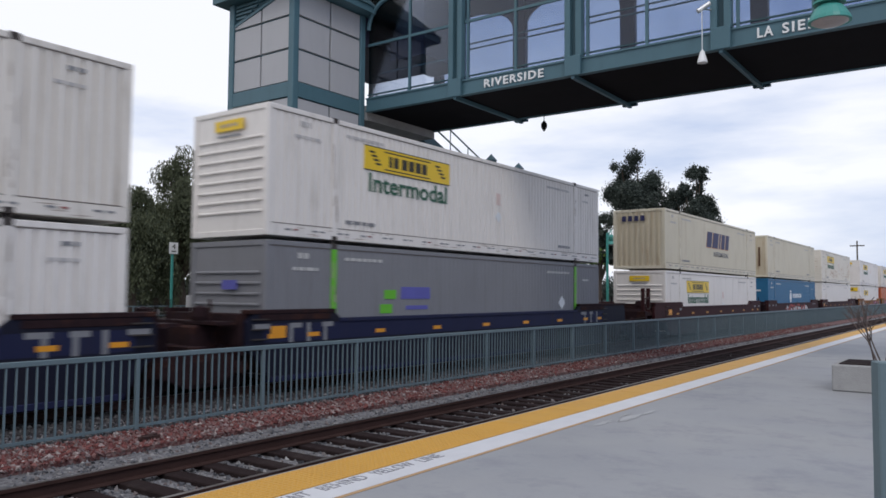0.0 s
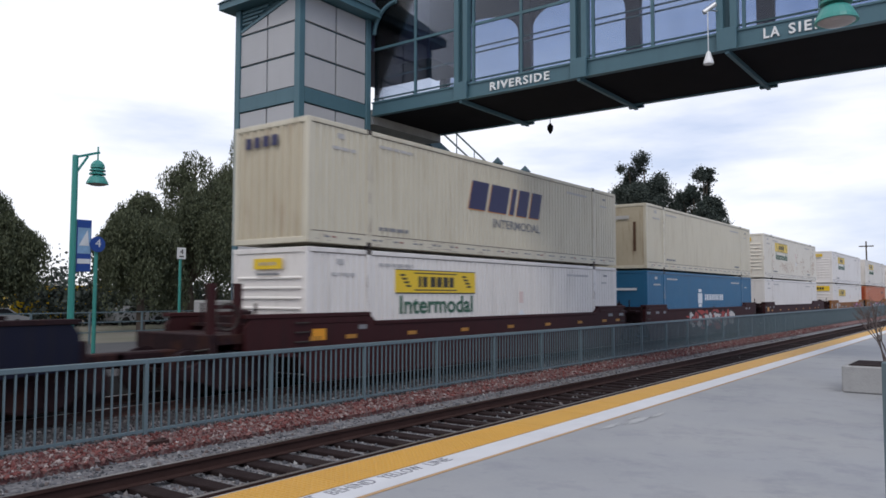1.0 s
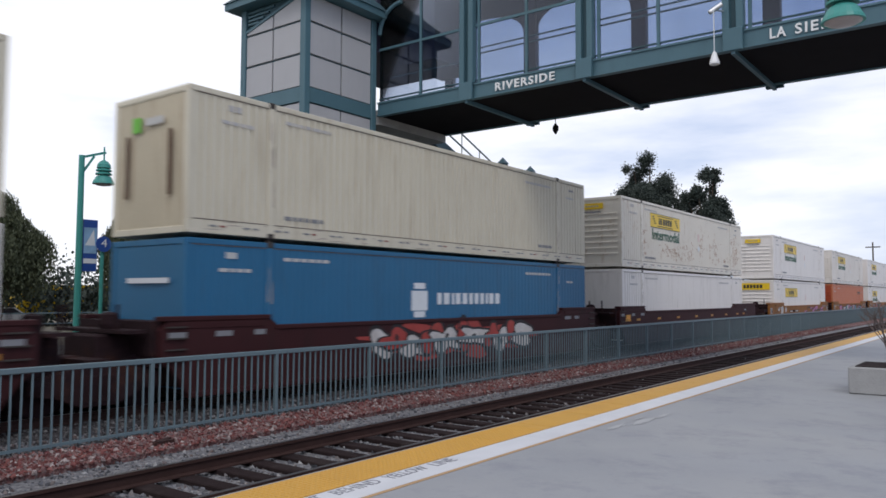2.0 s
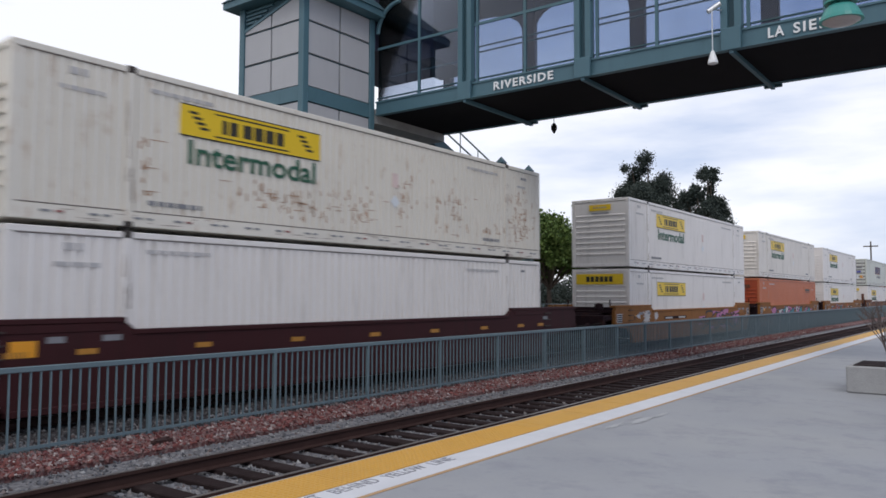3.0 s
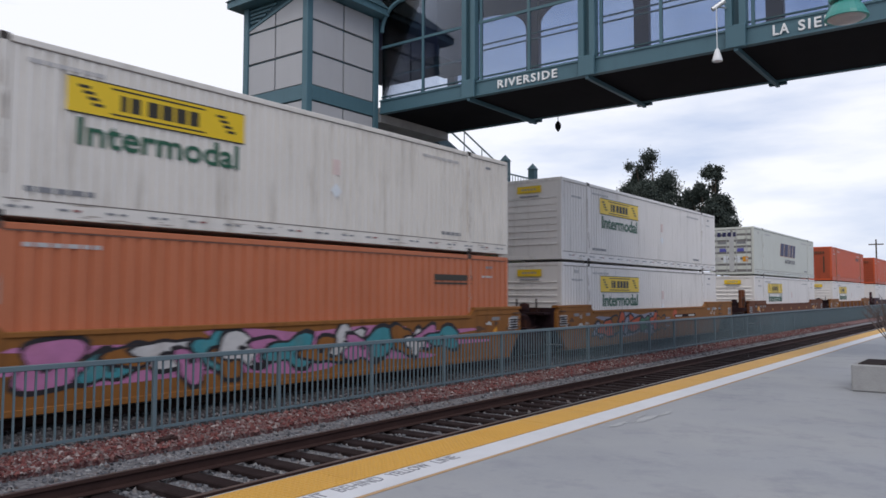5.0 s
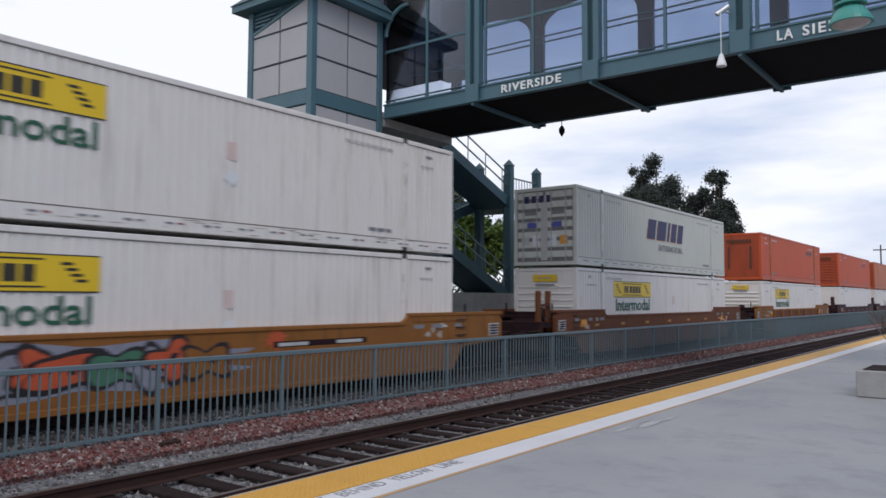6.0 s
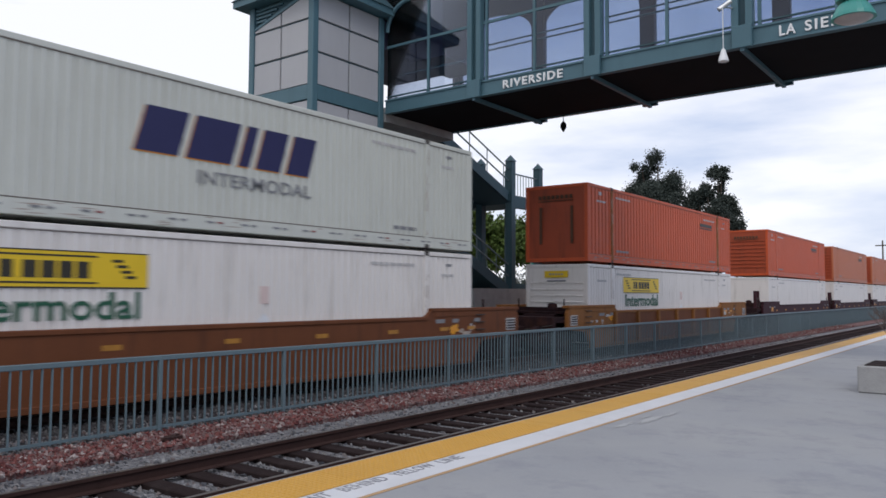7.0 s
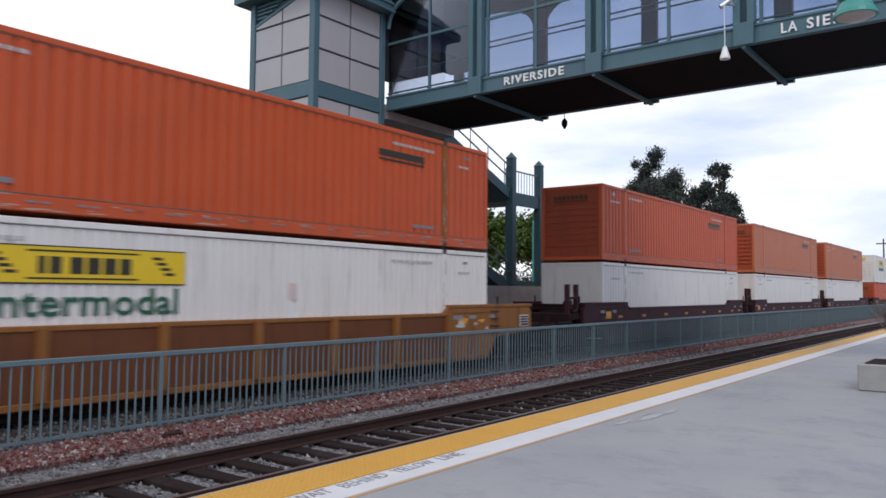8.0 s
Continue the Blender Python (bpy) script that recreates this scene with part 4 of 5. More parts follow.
    if paint == "navy":
        part("side_band", shared("side_band", lambda: bx(w + 0.0602, w + 0.0608, -8.2, 8.2, 0.92, 1.29)), mat, c)
        for y in (-7.5, -7.0, -6.5, 6.6, 7.1, 7.6):
            part("stake_mark", bx(w + 0.061, w + 0.066, y, y + 0.1, 0.9, 1.3), "stencil_grey", c)
    if brake:
        y = -10.45 if wide[0] else -9.3
        bm = bx(w - 0.3, w - 0.16, y, y + 0.14, 0.9, 2.2)
        box(bm, w - 0.3, w - 0.16, y + 0.62, y + 0.76, 0.9, 2.2)
        box(bm, w - 0.27, w - 0.19, y + 0.14, y + 0.62, 1.7, 1.78)
        part("brake_stand", bm, mat, c)
        wh = bmesh.new()
        for k in range(14):
            a, b = k * math.tau / 14, (k + 1) * math.tau / 14
            rod(wh, (w - 0.12, y + 0.38 + 0.26 * math.cos(a), 1.55 + 0.26 * math.sin(a)), (w - 0.12, y + 0.38 + 0.26 * math.cos(b), 1.55 + 0.26 * math.sin(b)), 0.018, 5)
        part("brake_wheel", wh, "casting", c)
    return c


def bogie_frame(y):
    bm = bmesh.new()
    for s in (-1, 1):
        o = [(y - 1.15, 0.38), (y - 0.7, 0.3), (y - 0.3, 0.12), (y + 0.3, 0.12), (y + 0.7, 0.3), (y + 1.15, 0.38), (y + 1.15, 0.6), (y + 0.4, 0.78), (y - 0.4, 0.78), (y - 1.15, 0.6)]
        prism(bm, o, s * 1.0 - 0.07, s * 1.0 + 0.07)
        for dy in (-0.88, 0.88):
            rod(bm, (s * 1.0, y + dy, 0.46), (s * 1.17, y + dy, 0.46), 0.13, 10)
        for k in (-0.16, 0, 0.16):
            rod(bm, (s * 1.08, y + k, 0.2), (s * 1.08, y + k, 0.62), 0.06, 8)
    box(bm, -1.0, 1.0, y - 0.2, y + 0.2, 0.5, 0.88)
    for dy in (-0.88, 0.88):
        rod(bm, (-0.95, y + dy, 0.46), (0.95, y + dy, 0.46), 0.08, 8)
    return bm


def wheel(s, y):
    bm = bmesh.new()
    rod(bm, (s * 0.70, y, 0.46), (s * 0.83, y, 0.46), 0.46, 22)
    rod(bm, (s * 0.67, y, 0.46), (s * 0.70, y, 0.46), 0.485, 22)
    rod(bm, (s * 0.83, y, 0.46), (s * 0.86, y, 0.46), 0.2, 14)
    return bm


ROLLING = []           # (thing, height over the rails, rear end of the load at the start)
REAR = [7.33, 26.54, 49.90, 69.20, 88.55, 111.84, 131.25, 150.75, 174.00, 197.15, 220.66, 240.1, 259.5, 282.8, 302.2, 321.6, 344.9, 364.3, 383.7, 407.0, 426.4, 445.8]
UPPER_Z, LOWER_Z = 2.80, -0.03 + 0.0


def train():
    W = "white container with vertical ribs"
    BOARDED = "white container with a yellow name board and green word"

    def boarded(paint="white", **k):
        c = container("container", {"white_rusty": "rust-streaked white container with a yellow name board", "white_clean": "clean " + BOARDED}.get(paint, BOARDED), paint, "ribs")
        haulier(c, **k)
        if paint == "white_rusty":
            rust_rows(c, 21)
        return c

    def slanted(paint, end, end_paint):
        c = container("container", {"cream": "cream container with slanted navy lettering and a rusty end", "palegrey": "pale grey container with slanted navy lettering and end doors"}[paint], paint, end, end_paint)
        big_name(c)
        for k in range(4):
            end_plate(c, "letter_block", -0.8 + k * 0.3, -0.6 + k * 0.3, CH - 0.55, CH - 0.3, "navy_ink")
        return c

    def orange(paint="orange", end="ribs", lower=False, mid=None):
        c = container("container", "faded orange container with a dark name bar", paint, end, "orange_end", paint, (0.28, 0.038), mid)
        y = 11.6 if not lower else 12.6
        for z, h in ((CH - 0.72, 0.16), (CH - 0.82, 0.05)):
            plate(c, "name_bar", y, y + 1.7, z, z + h, "ink", 0.003)
        for k in range(8):
            end_plate(c, "name_bar", -0.7 + k * 0.18, -0.57 + k * 0.18, CH - 0.52, CH - 0.38, "rub")
        end_plate(c, "name_bar", -0.7, 0.72, CH - 0.6, CH - 0.565, "rub")
        if end == "flat":
            for x in (-0.66, 0.6):
                end_plate(c, "rub_mark", x, x + 0.11, 0.65, 2.0, "rub")
        return c

    def plain(paint="white", end="pleats", end_paint=None, label=W):
        return container("container", label, paint, end, end_paint, ribs=(0.22, 0.042))

    def grey():
        c = container("container", "grey container with two lime green bands and violet mark", "grey", "ribs", ribs=(0.2, 0.010))
        for y in (-6.096, 6.096):
            part("green_band", bx(CW / 2 - 0.01, CW / 2 + 0.009, y - 0.085, y + 0.085, 0.12, CH - 0.12), "lime", c)
        for k, (y, z) in enumerate(((3.75, 1.55), (3.6, 1.2))):
            plate(c, "leaf_mark", y, y + 0.45, z, z + 0.22, "lime", 0.004)
        plate(c, "name_bar", 4.4, 5.6, 1.55, 1.85, "indigo_ink", 0.004)
        plate(c, "name_bar", 4.6, 5.5, 1.28, 1.38, "indigo_ink", 0.004)
        diamond(c, 13.15, 1.4, 0.24)
        end_plate(c, "placard", -0.95, -0.55, 0.7, 1.1, "white_ink")
        end_plate(c, "name_bar", -0.1, 0.4, 1.75, 1.95, "indigo_ink")
        return c

    def cream():
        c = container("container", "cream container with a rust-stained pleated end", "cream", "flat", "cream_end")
        for x in (-0.78, 0.68):
            end_plate(c, "rub_mark", x, x + 0.12, 0.75, 2.0, "rub")
        end_plate(c, "leaf_mark", -0.55, -0.25, CH - 0.75, CH - 0.45, "lime")
        end_plate(c, "name_bar", -0.1, 0.5, CH - 0.65, CH - 0.5, "faint_ink")
        return c

    def blue():
        c = container("container", "blue container with a white name bar", "blue", "flat", ribs=(0.2, 0.012))
        rnd = random.Random(2)
        y = 7.6
        for w in (0.22, 0.3, 0.12, 0.26, 0.26, 0.2, 0.22, 0.22, 0.12, 0.26, 0.26):
            plate(c, "name_bar", y, y + w * 0.8, 1.5, 1.5 + 0.3, "white_ink", 0.004)
            y += w + 0.06
        for r, z in ((0.32, 1.35), (0.22, 1.18), (0.22, 1.9)):
            plate(c, "emblem", 6.6 - r + 0.25, 6.6 + r + 0.25, z, z + (0.5 if r > 0.3 else 0.15), "white_ink", 0.004)
        end_plate(c, "name_bar", -0.6, 0.8, 1.95, 2.05, "white_ink")
        return c

    plan = [
        (plain("white"), plain("white_clean"), "navy", None, False),
        (boarded("white_clean"), grey(), "navy", None, False),
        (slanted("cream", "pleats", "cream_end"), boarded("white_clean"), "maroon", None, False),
        (cream(), blue(), "maroon", ("red_spray", ["white_spray", "red_spray"], -3.2, 4.0, 3), False),
        (boarded("white_rusty"), plain("white_clean", "flat"), "maroon", None, False),
        (boarded("white_clean"), boarded("white_clean", y0=2.95, word=False, end=False, low=True, top=0.5), "yellow", ("pink_spray", ["car_yellow", "car_yellow", "car_yellow", "pink_spray"], 0.3, 6.6, 4), False),
        (boarded("white"), orange("tan_orange", lower=True), "yellow", ("pink_spray", ["pink_spray", "teal_spray", "car_yellow", "white_spray"], -5.7, 5.7, 5), False),
        (boarded("white_clean"), boarded("white_clean"), "yellow", ("grey_spray", ["grey_spray", "red_orange_spray", "car_yellow", "red_orange_spray", "grey_spray", "red_orange_spray", "red_orange_spray", "green_spray"], -5.9, 0.8, 6), False),
        (slanted("palegrey", "doors", "palegrey"), boarded("white_clean"), "rust", None, False),
        (orange("orange", "flat", mid="car_ochre"), boarded("white_clean"), "ochre", None, True),
        (orange("orange", "ribs"), plain("white_clean", "flat"), "plum", None, False),
        (orange("tan_orange", "ribs"), plain("white_clean", "flat"), "plum", None, False),
        (orange("tan_orange", "ribs"), plain("white_clean", "flat"), "plum", None, False),
        (boarded("white"), orange(lower=True), "maroon", None, False),
        (blue(), orange(lower=True), "maroon", None, False),
        (boarded("white"), plain("white"), "maroon", None, False),
        (plain("white"), boarded("white"), "rust", None, False),
        (orange(), plain("white"), "maroon", None, False),
        (boarded("white"), boarded("white"), "maroon", None, False),
        (plain("cream"), plain("white"), "rust", None, False),
        (boarded("white"), orange(lower=True), "maroon", None, False),
        (plain("white"), plain("white"), "maroon", None, False),
    ]
    for i, ((up, low, paint, tag, ribs), rear) in enumerate(zip(plan, REAR)):
        if i < 13:          # those behind never come near
            stencils(up, i * 2 + 1)
            stencils(low, i * 2 + 2, i in (1, 3))
        wide = (i == 0 or rear - REAR[i - 1] > 21, i + 1 == len(REAR) or REAR[i + 1] - rear > 21)
        car = well_car(paint, tag, ribs, wide, i in (8, 10, 11, 12, 2), i)
        ROLLING.append((up, 2.805, rear))
        ROLLING.append((low, -0.058, rear))
        ROLLING.append((car, RAIL_Z, rear))


def motions():
    x = TRAIN_SIDE - CW / 2
    for ob, z, rear in ROLLING:
        walk(ob, [(t, pose(x, rear - CL / 2 - SPEED * t, z)) for t in (0, 1, 2, 3, 4, 5, 6, 7, 8)])

# ---------------------------------------------------------------- elevator tower and footbridge
def tower():
    x1, x0, y0, y1 = TOWER_X, TOWER_X - TOWER_W, TOWER_Y, TOWER_Y + TOWER_D
    t = thing("elevator_tower", "square elevator tower of pale grey panels in blue-green steel", "tower", ((x0 + x1) / 2, (y0 + y1) / 2, 0))
    ox, oy = (x0 + x1) / 2, (y0 + y1) / 2
    w, d = TOWER_W / 2, TOWER_D / 2
    top = 11.02
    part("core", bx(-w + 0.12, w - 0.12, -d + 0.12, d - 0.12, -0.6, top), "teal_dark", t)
    p = 0.24
    for sx in (-1, 1):
        for sy in (-1, 1):
            part("corner_post", bx(sx * (w - p / 2) - p / 2, sx * (w - p / 2) + p / 2, sy * (d - p / 2) - p / 2, sy * (d - p / 2) + p / 2, -0.6, top, 0.02), "teal", t)
    bands = [(7.60, 8.06), (3.46, 3.86), (1.55, 1.75)]
    for z0, z1 in bands:
        part("band", bx(-w + p, w - p, -d + 0.02, -d + 0.13, z0, z1, 0.01), "teal", t)
        part("band", bx(w - 0.13, w - 0.02, -d + p, d - p, z0, z1, 0.01), "teal", t)
        part("band", bx(-w + p, w - p, d - 0.13, d - 0.02, z0, z1, 0.01), "teal", t)
        part("band", bx(-w + 0.02, -w + 0.13, -d + p, d - p, z0, z1, 0.01), "teal", t)
    rows = [(1.75, 3.46)] + [(3.86 + k * 1.247, 3.86 + (k + 1) * 1.247) for k in range(3)] + [(8.06, 9.10), (9.10, 10.14)]
    g = 0.035
    for z0, z1 in rows:
        for s in (-1, 1):
            a, b = (p + 0.01 - w, -g) if s < 0 else (g, w - p - 0.01)
            part("panel", bx(a, b, -d + 0.055, -d + 0.13, z0 + g, z1 - g, 0.008), "panel", t)
            a, b = (p + 0.01 - d, -g) if s < 0 else (g, d - p - 0.01)
            part("panel", bx(w - 0.13, w - 0.055, a, b, z0 + g, z1 - g, 0.008), "panel", t)
    # upper row: tops cut on a slope towards the middle of the gable
    for s in (-1, 1):
        bm = bmesh.new()
        a, b = (p + 0.01 - w, -g) if s < 0 else (g, w - p - 0.01)
        za, zb = (10.24, 10.56) if s < 0 else (10.58, 10.94)
        vs = [bm.verts.new((x, y, z)) for y in (-d + 0.055, -d + 0.13) for x, z in ((a, 10.175), (b, 10.175), (b, zb), (a, za))]
        for q in ((0, 1, 2, 3), (7, 6, 5, 4), (0, 4, 5, 1), (1, 5, 6, 2), (2, 6, 7, 3), (3, 7, 4, 0)):
            bm.faces.new([vs[i] for i in q])
        part("panel", bm, "panel", t)
        a, b = (p + 0.01 - d, -g) if s < 0 else (g, d - p - 0.01)
        part("panel", bx(w - 0.13, w - 0.055, a, b, 10.175, 10.98, 0.008), "panel", t)
    bm = bmesh.new()
    beam(bm, (-w + p, -d + 0.08, 10.28), (w - p, -d + 0.08, 11.0), 0.1, 0.09)
    part("sloped_trim", bm, "teal", t)
    for k in range(4):
        part("vent_slat", bx(-w + 0.28, -0.75 + k * 0.25, -d + 0.06, -d + 0.12, 10.5 + k * 0.125, 10.565 + k * 0.125), "teal", t)
    # eaves and hipped roof
    r = bmesh.new()
    box(r, -w - 0.38, w + 0.38, -d - 0.38, d + 0.38, top, top + 0.22)
    part("eave", r, "teal", t)
    r = bmesh.new()
    base = [r.verts.new((sx * (w + 0.43), sy * (d + 0.43), top + 0.22)) for sx, sy in ((-1, -1), (1, -1), (1, 1), (-1, 1))]
    tip = r.verts.new((0, 0, top + 2.2))
    for i in range(4):
        r.faces.new((base[i], base[(i + 1) % 4], tip))
    r.faces.new(base[::-1])
    part("roof", r, "teal_dark", t)
    for s in (-1, 1):
        a, b = (p + 0.01 - d, -g) if s < 0 else (g, d - p - 0.01)
        part("panel", bx(w - 0.13, w - 0.055, a, b, 0.0, 1.55 - g, 0.008), "concrete_rough", t)
    # louvred plant at the foot
    for k in range(8):
        part("louvre_slat", bx(-w + 0.28, 0.35, -d - 0.02, -d + 0.05, 0.45 + k * 0.13, 0.52 + k * 0.13), "panel", t)
    part("louvre_post", bx(-0.62, -0.56, -d - 0.03, -d + 0.06, 0.3, 1.55), "teal", t)
    u = tagged(part("plant_cabinet", bx(-0.55, 0.55, -0.4, 0.4, 0.0, 1.55, 0.03), "concrete_rough", m=pose(x0 - 0.35, y0 - 0.35, -0.05)), "weathered grey equipment cabinet beside the tower", "cabinet")
    # small floodlights on the post towards the tracks
    for z in (3.1, 2.3):
        f = bmesh.new()
        rod(f, (w, d - 0.1, z), (w + 0.28, d - 0.1, z + 0.04), 0.02, 6)
        box(f, w + 0.2, w + 0.4, d - 0.22, d + 0.0, z - 0.06, z + 0.12, 0.02)
        part("floodlight", f, "white_metal", t)


def arc(bm, cx, cz, r, y, a0, a1, thick, n=12):
    """A curved round bar in an upright plane along x."""
    rings = []
    for i in range(n + 1):
        a = radians(a0 + (a1 - a0) * i / n)
        rings.append([bm.verts.new((cx + (r + thick * math.cos(q * math.tau / 6)) * math.cos(a), y + thick * math.sin(q * math.tau / 6), cz + (r + thick * math.cos(q * math.tau / 6)) * math.sin(a))) for q in range(6)])
    for s, t in zip(rings, rings[1:]):
        for q in range(6):
            bm.faces.new((s[q], s[(q + 1) % 6], t[(q + 1) % 6], t[q]))
    bm.faces.new(rings[0])
    bm.faces.new(rings[-1][::-1])
    return bm


SPRING = 3.15


def arch_panel(x0, x1, z0, rise, top, y0, y1, n=16):
    """A wall from x0 to x1 whose lower edge is an arch springing at z0."""
    bm = bmesh.new()
    rows = []
    for k in range(n + 1):
        a = math.pi * k / n
        x = (x0 + x1) / 2 - (x1 - x0) / 2 * math.cos(a)
        zl = z0 + rise * math.sin(a) ** 0.8
        rows.append([bm.verts.new((x, y, zz)) for y, zz in ((y0, zl), (y0, top), (y1, top), (y1, zl))])
    for p, q in zip(rows, rows[1:]):
        for i in range(4):
            bm.faces.new((p[i], p[(i + 1) % 4], q[(i + 1) % 4], q[i]))
    bm.faces.new(rows[0])
    bm.faces.new(rows[-1][::-1])
    return bm


def bridge():
    b = thing("footbridge", "covered blue-green steel footbridge with tall windows over the tracks", "footbridge", (0, BRIDGE_Y, 0))
    xa, xb = TOWER_X + 0.06, 7.2
    z, W, roof = BRIDGE_Z, BRIDGE_W, 12.9
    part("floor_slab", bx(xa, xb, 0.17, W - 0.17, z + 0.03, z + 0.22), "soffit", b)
    for y0, y1 in ((0.0, 0.165), (W - 0.165, W)):
        part("fascia_beam", bx(xa, xb, y0, y1, z, z + 0.46, 0.01), "teal", b)
    for y0, y1 in ((-0.05, 0.0), (-0.04, 0.0)):
        zz = z if y0 == -0.05 else z + 0.42
        part("flange", bx(xa, xb, y0, -0.001, zz, zz + 0.05), "teal", b)
    part("window_sill", bx(xa, xb, 0.02, 0.1, z + 0.462, z + 0.485), "sill_metal", b)
    part("roof", bx(xa, xb, -0.3, W + 0.3, roof, roof + 0.2), "teal_dark", b)
    part("ceiling", bx(xa, xb, 0.02, W - 0.02, roof - 0.08, roof - 0.01), "violet_column", b)
    n = 6
    for i in range(n):
        x = BRIDGE_X + i * BAY
        part("post_foot", bx(x - 0.24, x + 0.24, -0.16, -0.052, z - 0.04, z + 0.52, 0.015), "teal", b)
        for s in (-1, 1):
            part("post", bx(x + s * 0.165 - 0.085, x + s * 0.165 + 0.085, -0.12, 0.14, z + 0.49, roof, 0.01), "teal", b)
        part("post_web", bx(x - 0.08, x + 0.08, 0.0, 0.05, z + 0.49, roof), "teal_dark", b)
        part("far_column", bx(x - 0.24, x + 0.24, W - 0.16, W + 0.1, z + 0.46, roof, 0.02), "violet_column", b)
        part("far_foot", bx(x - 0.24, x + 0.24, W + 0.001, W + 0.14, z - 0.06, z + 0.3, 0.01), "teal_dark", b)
        bm = bmesh.new()
        beam(bm, (x, -0.1, z - 0.06), (x, W + 0.1, z - 0.06), 0.1, 0.11)
        part("cross_beam", bm, "teal", b)
    part("far_column", bx(xa + 0.02, xa + 0.36, W - 0.16, W + 0.1, z + 0.46, roof, 0.02), "violet_column", b)
    spans = [(xa + 0.02, BRIDGE_X - 0.255)] + [(BRIDGE_X + i * BAY + 0.255, BRIDGE_X + (i + 1) * BAY - 0.255) for i in range(n - 1)]
    for k, (a, c) in enumerate(spans):
        m1, m2 = (a + (c - a) * 0.52, None) if k == 0 else (a + 0.12, a + (c - a) * 0.52)
        for x in (m1, m2):
            if x:
                part("mullion", bx(x - 0.04, x + 0.04, 0.03, 0.10, z + 0.487, roof - 0.02), "teal", b)
        part("low_rail", bx(a, c, 0.035, 0.085, z + 0.56, z + 0.60), "teal_dark", b)
        for zz in ((1.45, 1.62) if k else (1.30,)):
            bm = rod(bmesh.new(), (a, 0.19, z + zz), (c, 0.19, z + zz), 0.028, 8)
            part("handrail", bm, "teal", b)
        part("transom", bx(a, c, 0.035, 0.09, z + 2.25, z + 2.33), "teal", b)
        edges = [a] + [x for x in (m1, m2) if x] + [c]
        for x0, x1 in zip(edges, edges[1:]):
            pane = part("pane", bx(x0 + 0.02, x1 - 0.02, 0.06, 0.066, z + 0.49, roof - 0.02), "glass", b)
            pane.visible_shadow = False
        # far side: rail, one arched violet spandrel from column to column, and glass
        f0, f1 = (a, c)
        part("far_rail", bx(f0, f1, W - 0.12, W - 0.08, z + 1.22, z + 1.30), "teal", b)
        part("spandrel", arch_panel(f0, f1, z + SPRING, 0.95, roof - 0.09, W - 0.10, W - 0.03), "violet_column", b, "violet-grey arched spandrel")
        pane = part("pane", bx(f0, f1, W - 0.028, W - 0.022, z + 0.47, roof - 0.02), "glass", b)
        pane.visible_shadow = False
    # curved brackets where the bridge meets the tower
    part("bracket", arc(bmesh.new(), xa + 1.0, 10.5, 0.95, 0.02, 90, 180, 0.07), "teal", b)
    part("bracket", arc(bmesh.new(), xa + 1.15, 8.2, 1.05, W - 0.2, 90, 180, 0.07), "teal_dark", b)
    part("inner_wall", bx(xa + 0.02, xa + 1.5, 1.2, W - 0.3, 9.75, roof - 0.1), "violet_column", b)
    part("pier", bx(xb - 0.8, xb - 0.1, 0.3, W - 0.3, -0.62, z + 0.02), "concrete_rough", b)
    up = Matrix.Rotation(radians(90), 4, "X")
    for text, x, w in (("RIVERSIDE", -12.2, 2.0), ("LA", -4.42, 0.36), ("SIERRA", -3.86, 1.29)):
        part("sign_word", lettering(text, w, 0.25, 0.05, 0.018, 1.22), "white_metal", b, "raised white station lettering", Matrix.Translation((x, -0.003, z + 0.10)) @ up)
    # landing block behind the tower that the bridge rests on
    part("landing", bx(TOWER_X - TOWER_W, xa, 0.05, W - 0.05, z - 0.25, z + 0.25), "concrete_rough", b)
    part("landing_upper", bx(TOWER_X - TOWER_W, TOWER_X - 0.1, 0.1, W - 0.1, z + 2.3, roof), "violet_column", b)
    # hanging fittings
    bm = rod(bmesh.new(), (-5.60, -0.45, z - 0.12), (-5.60, -0.45, z + 0.95), 0.014, 6)
    rod(bm, (-5.60, -0.45, z + 0.95), (-5.45, -0.05, z + 1.0), 0.02, 6)
    rod(bm, (-5.70, -0.45, z + 0.9), (-5.45, -0.3, z + 1.1), 0.06, 8)
    h = part("drop_rod", bm, "sill_metal", b)
    part("drop_lamp", lathe(bmesh.new(), [(0.02, z - 0.08), (0.05, z - 0.12), (0.12, z - 0.36), (0.12, z - 0.40)], 14, (-5.60, -0.45)), "white_metal", h, "white conical drop lamp")
    bm = rod(bmesh.new(), (-12.2, W - 0.2, z - 0.26), (-12.2, W - 0.2, z + 0.05), 0.015, 6)
    h = part("drop_rod", bm, "teal_dark", b)
    part("drop_lamp", lathe(bmesh.new(), [(0.03, z - 0.2), (0.10, z - 0.3), (0.10, z - 0.42), (0.02, z - 0.56)], 12, (-12.2, W - 0.2)), "soffit", h, "small dark drop lamp")


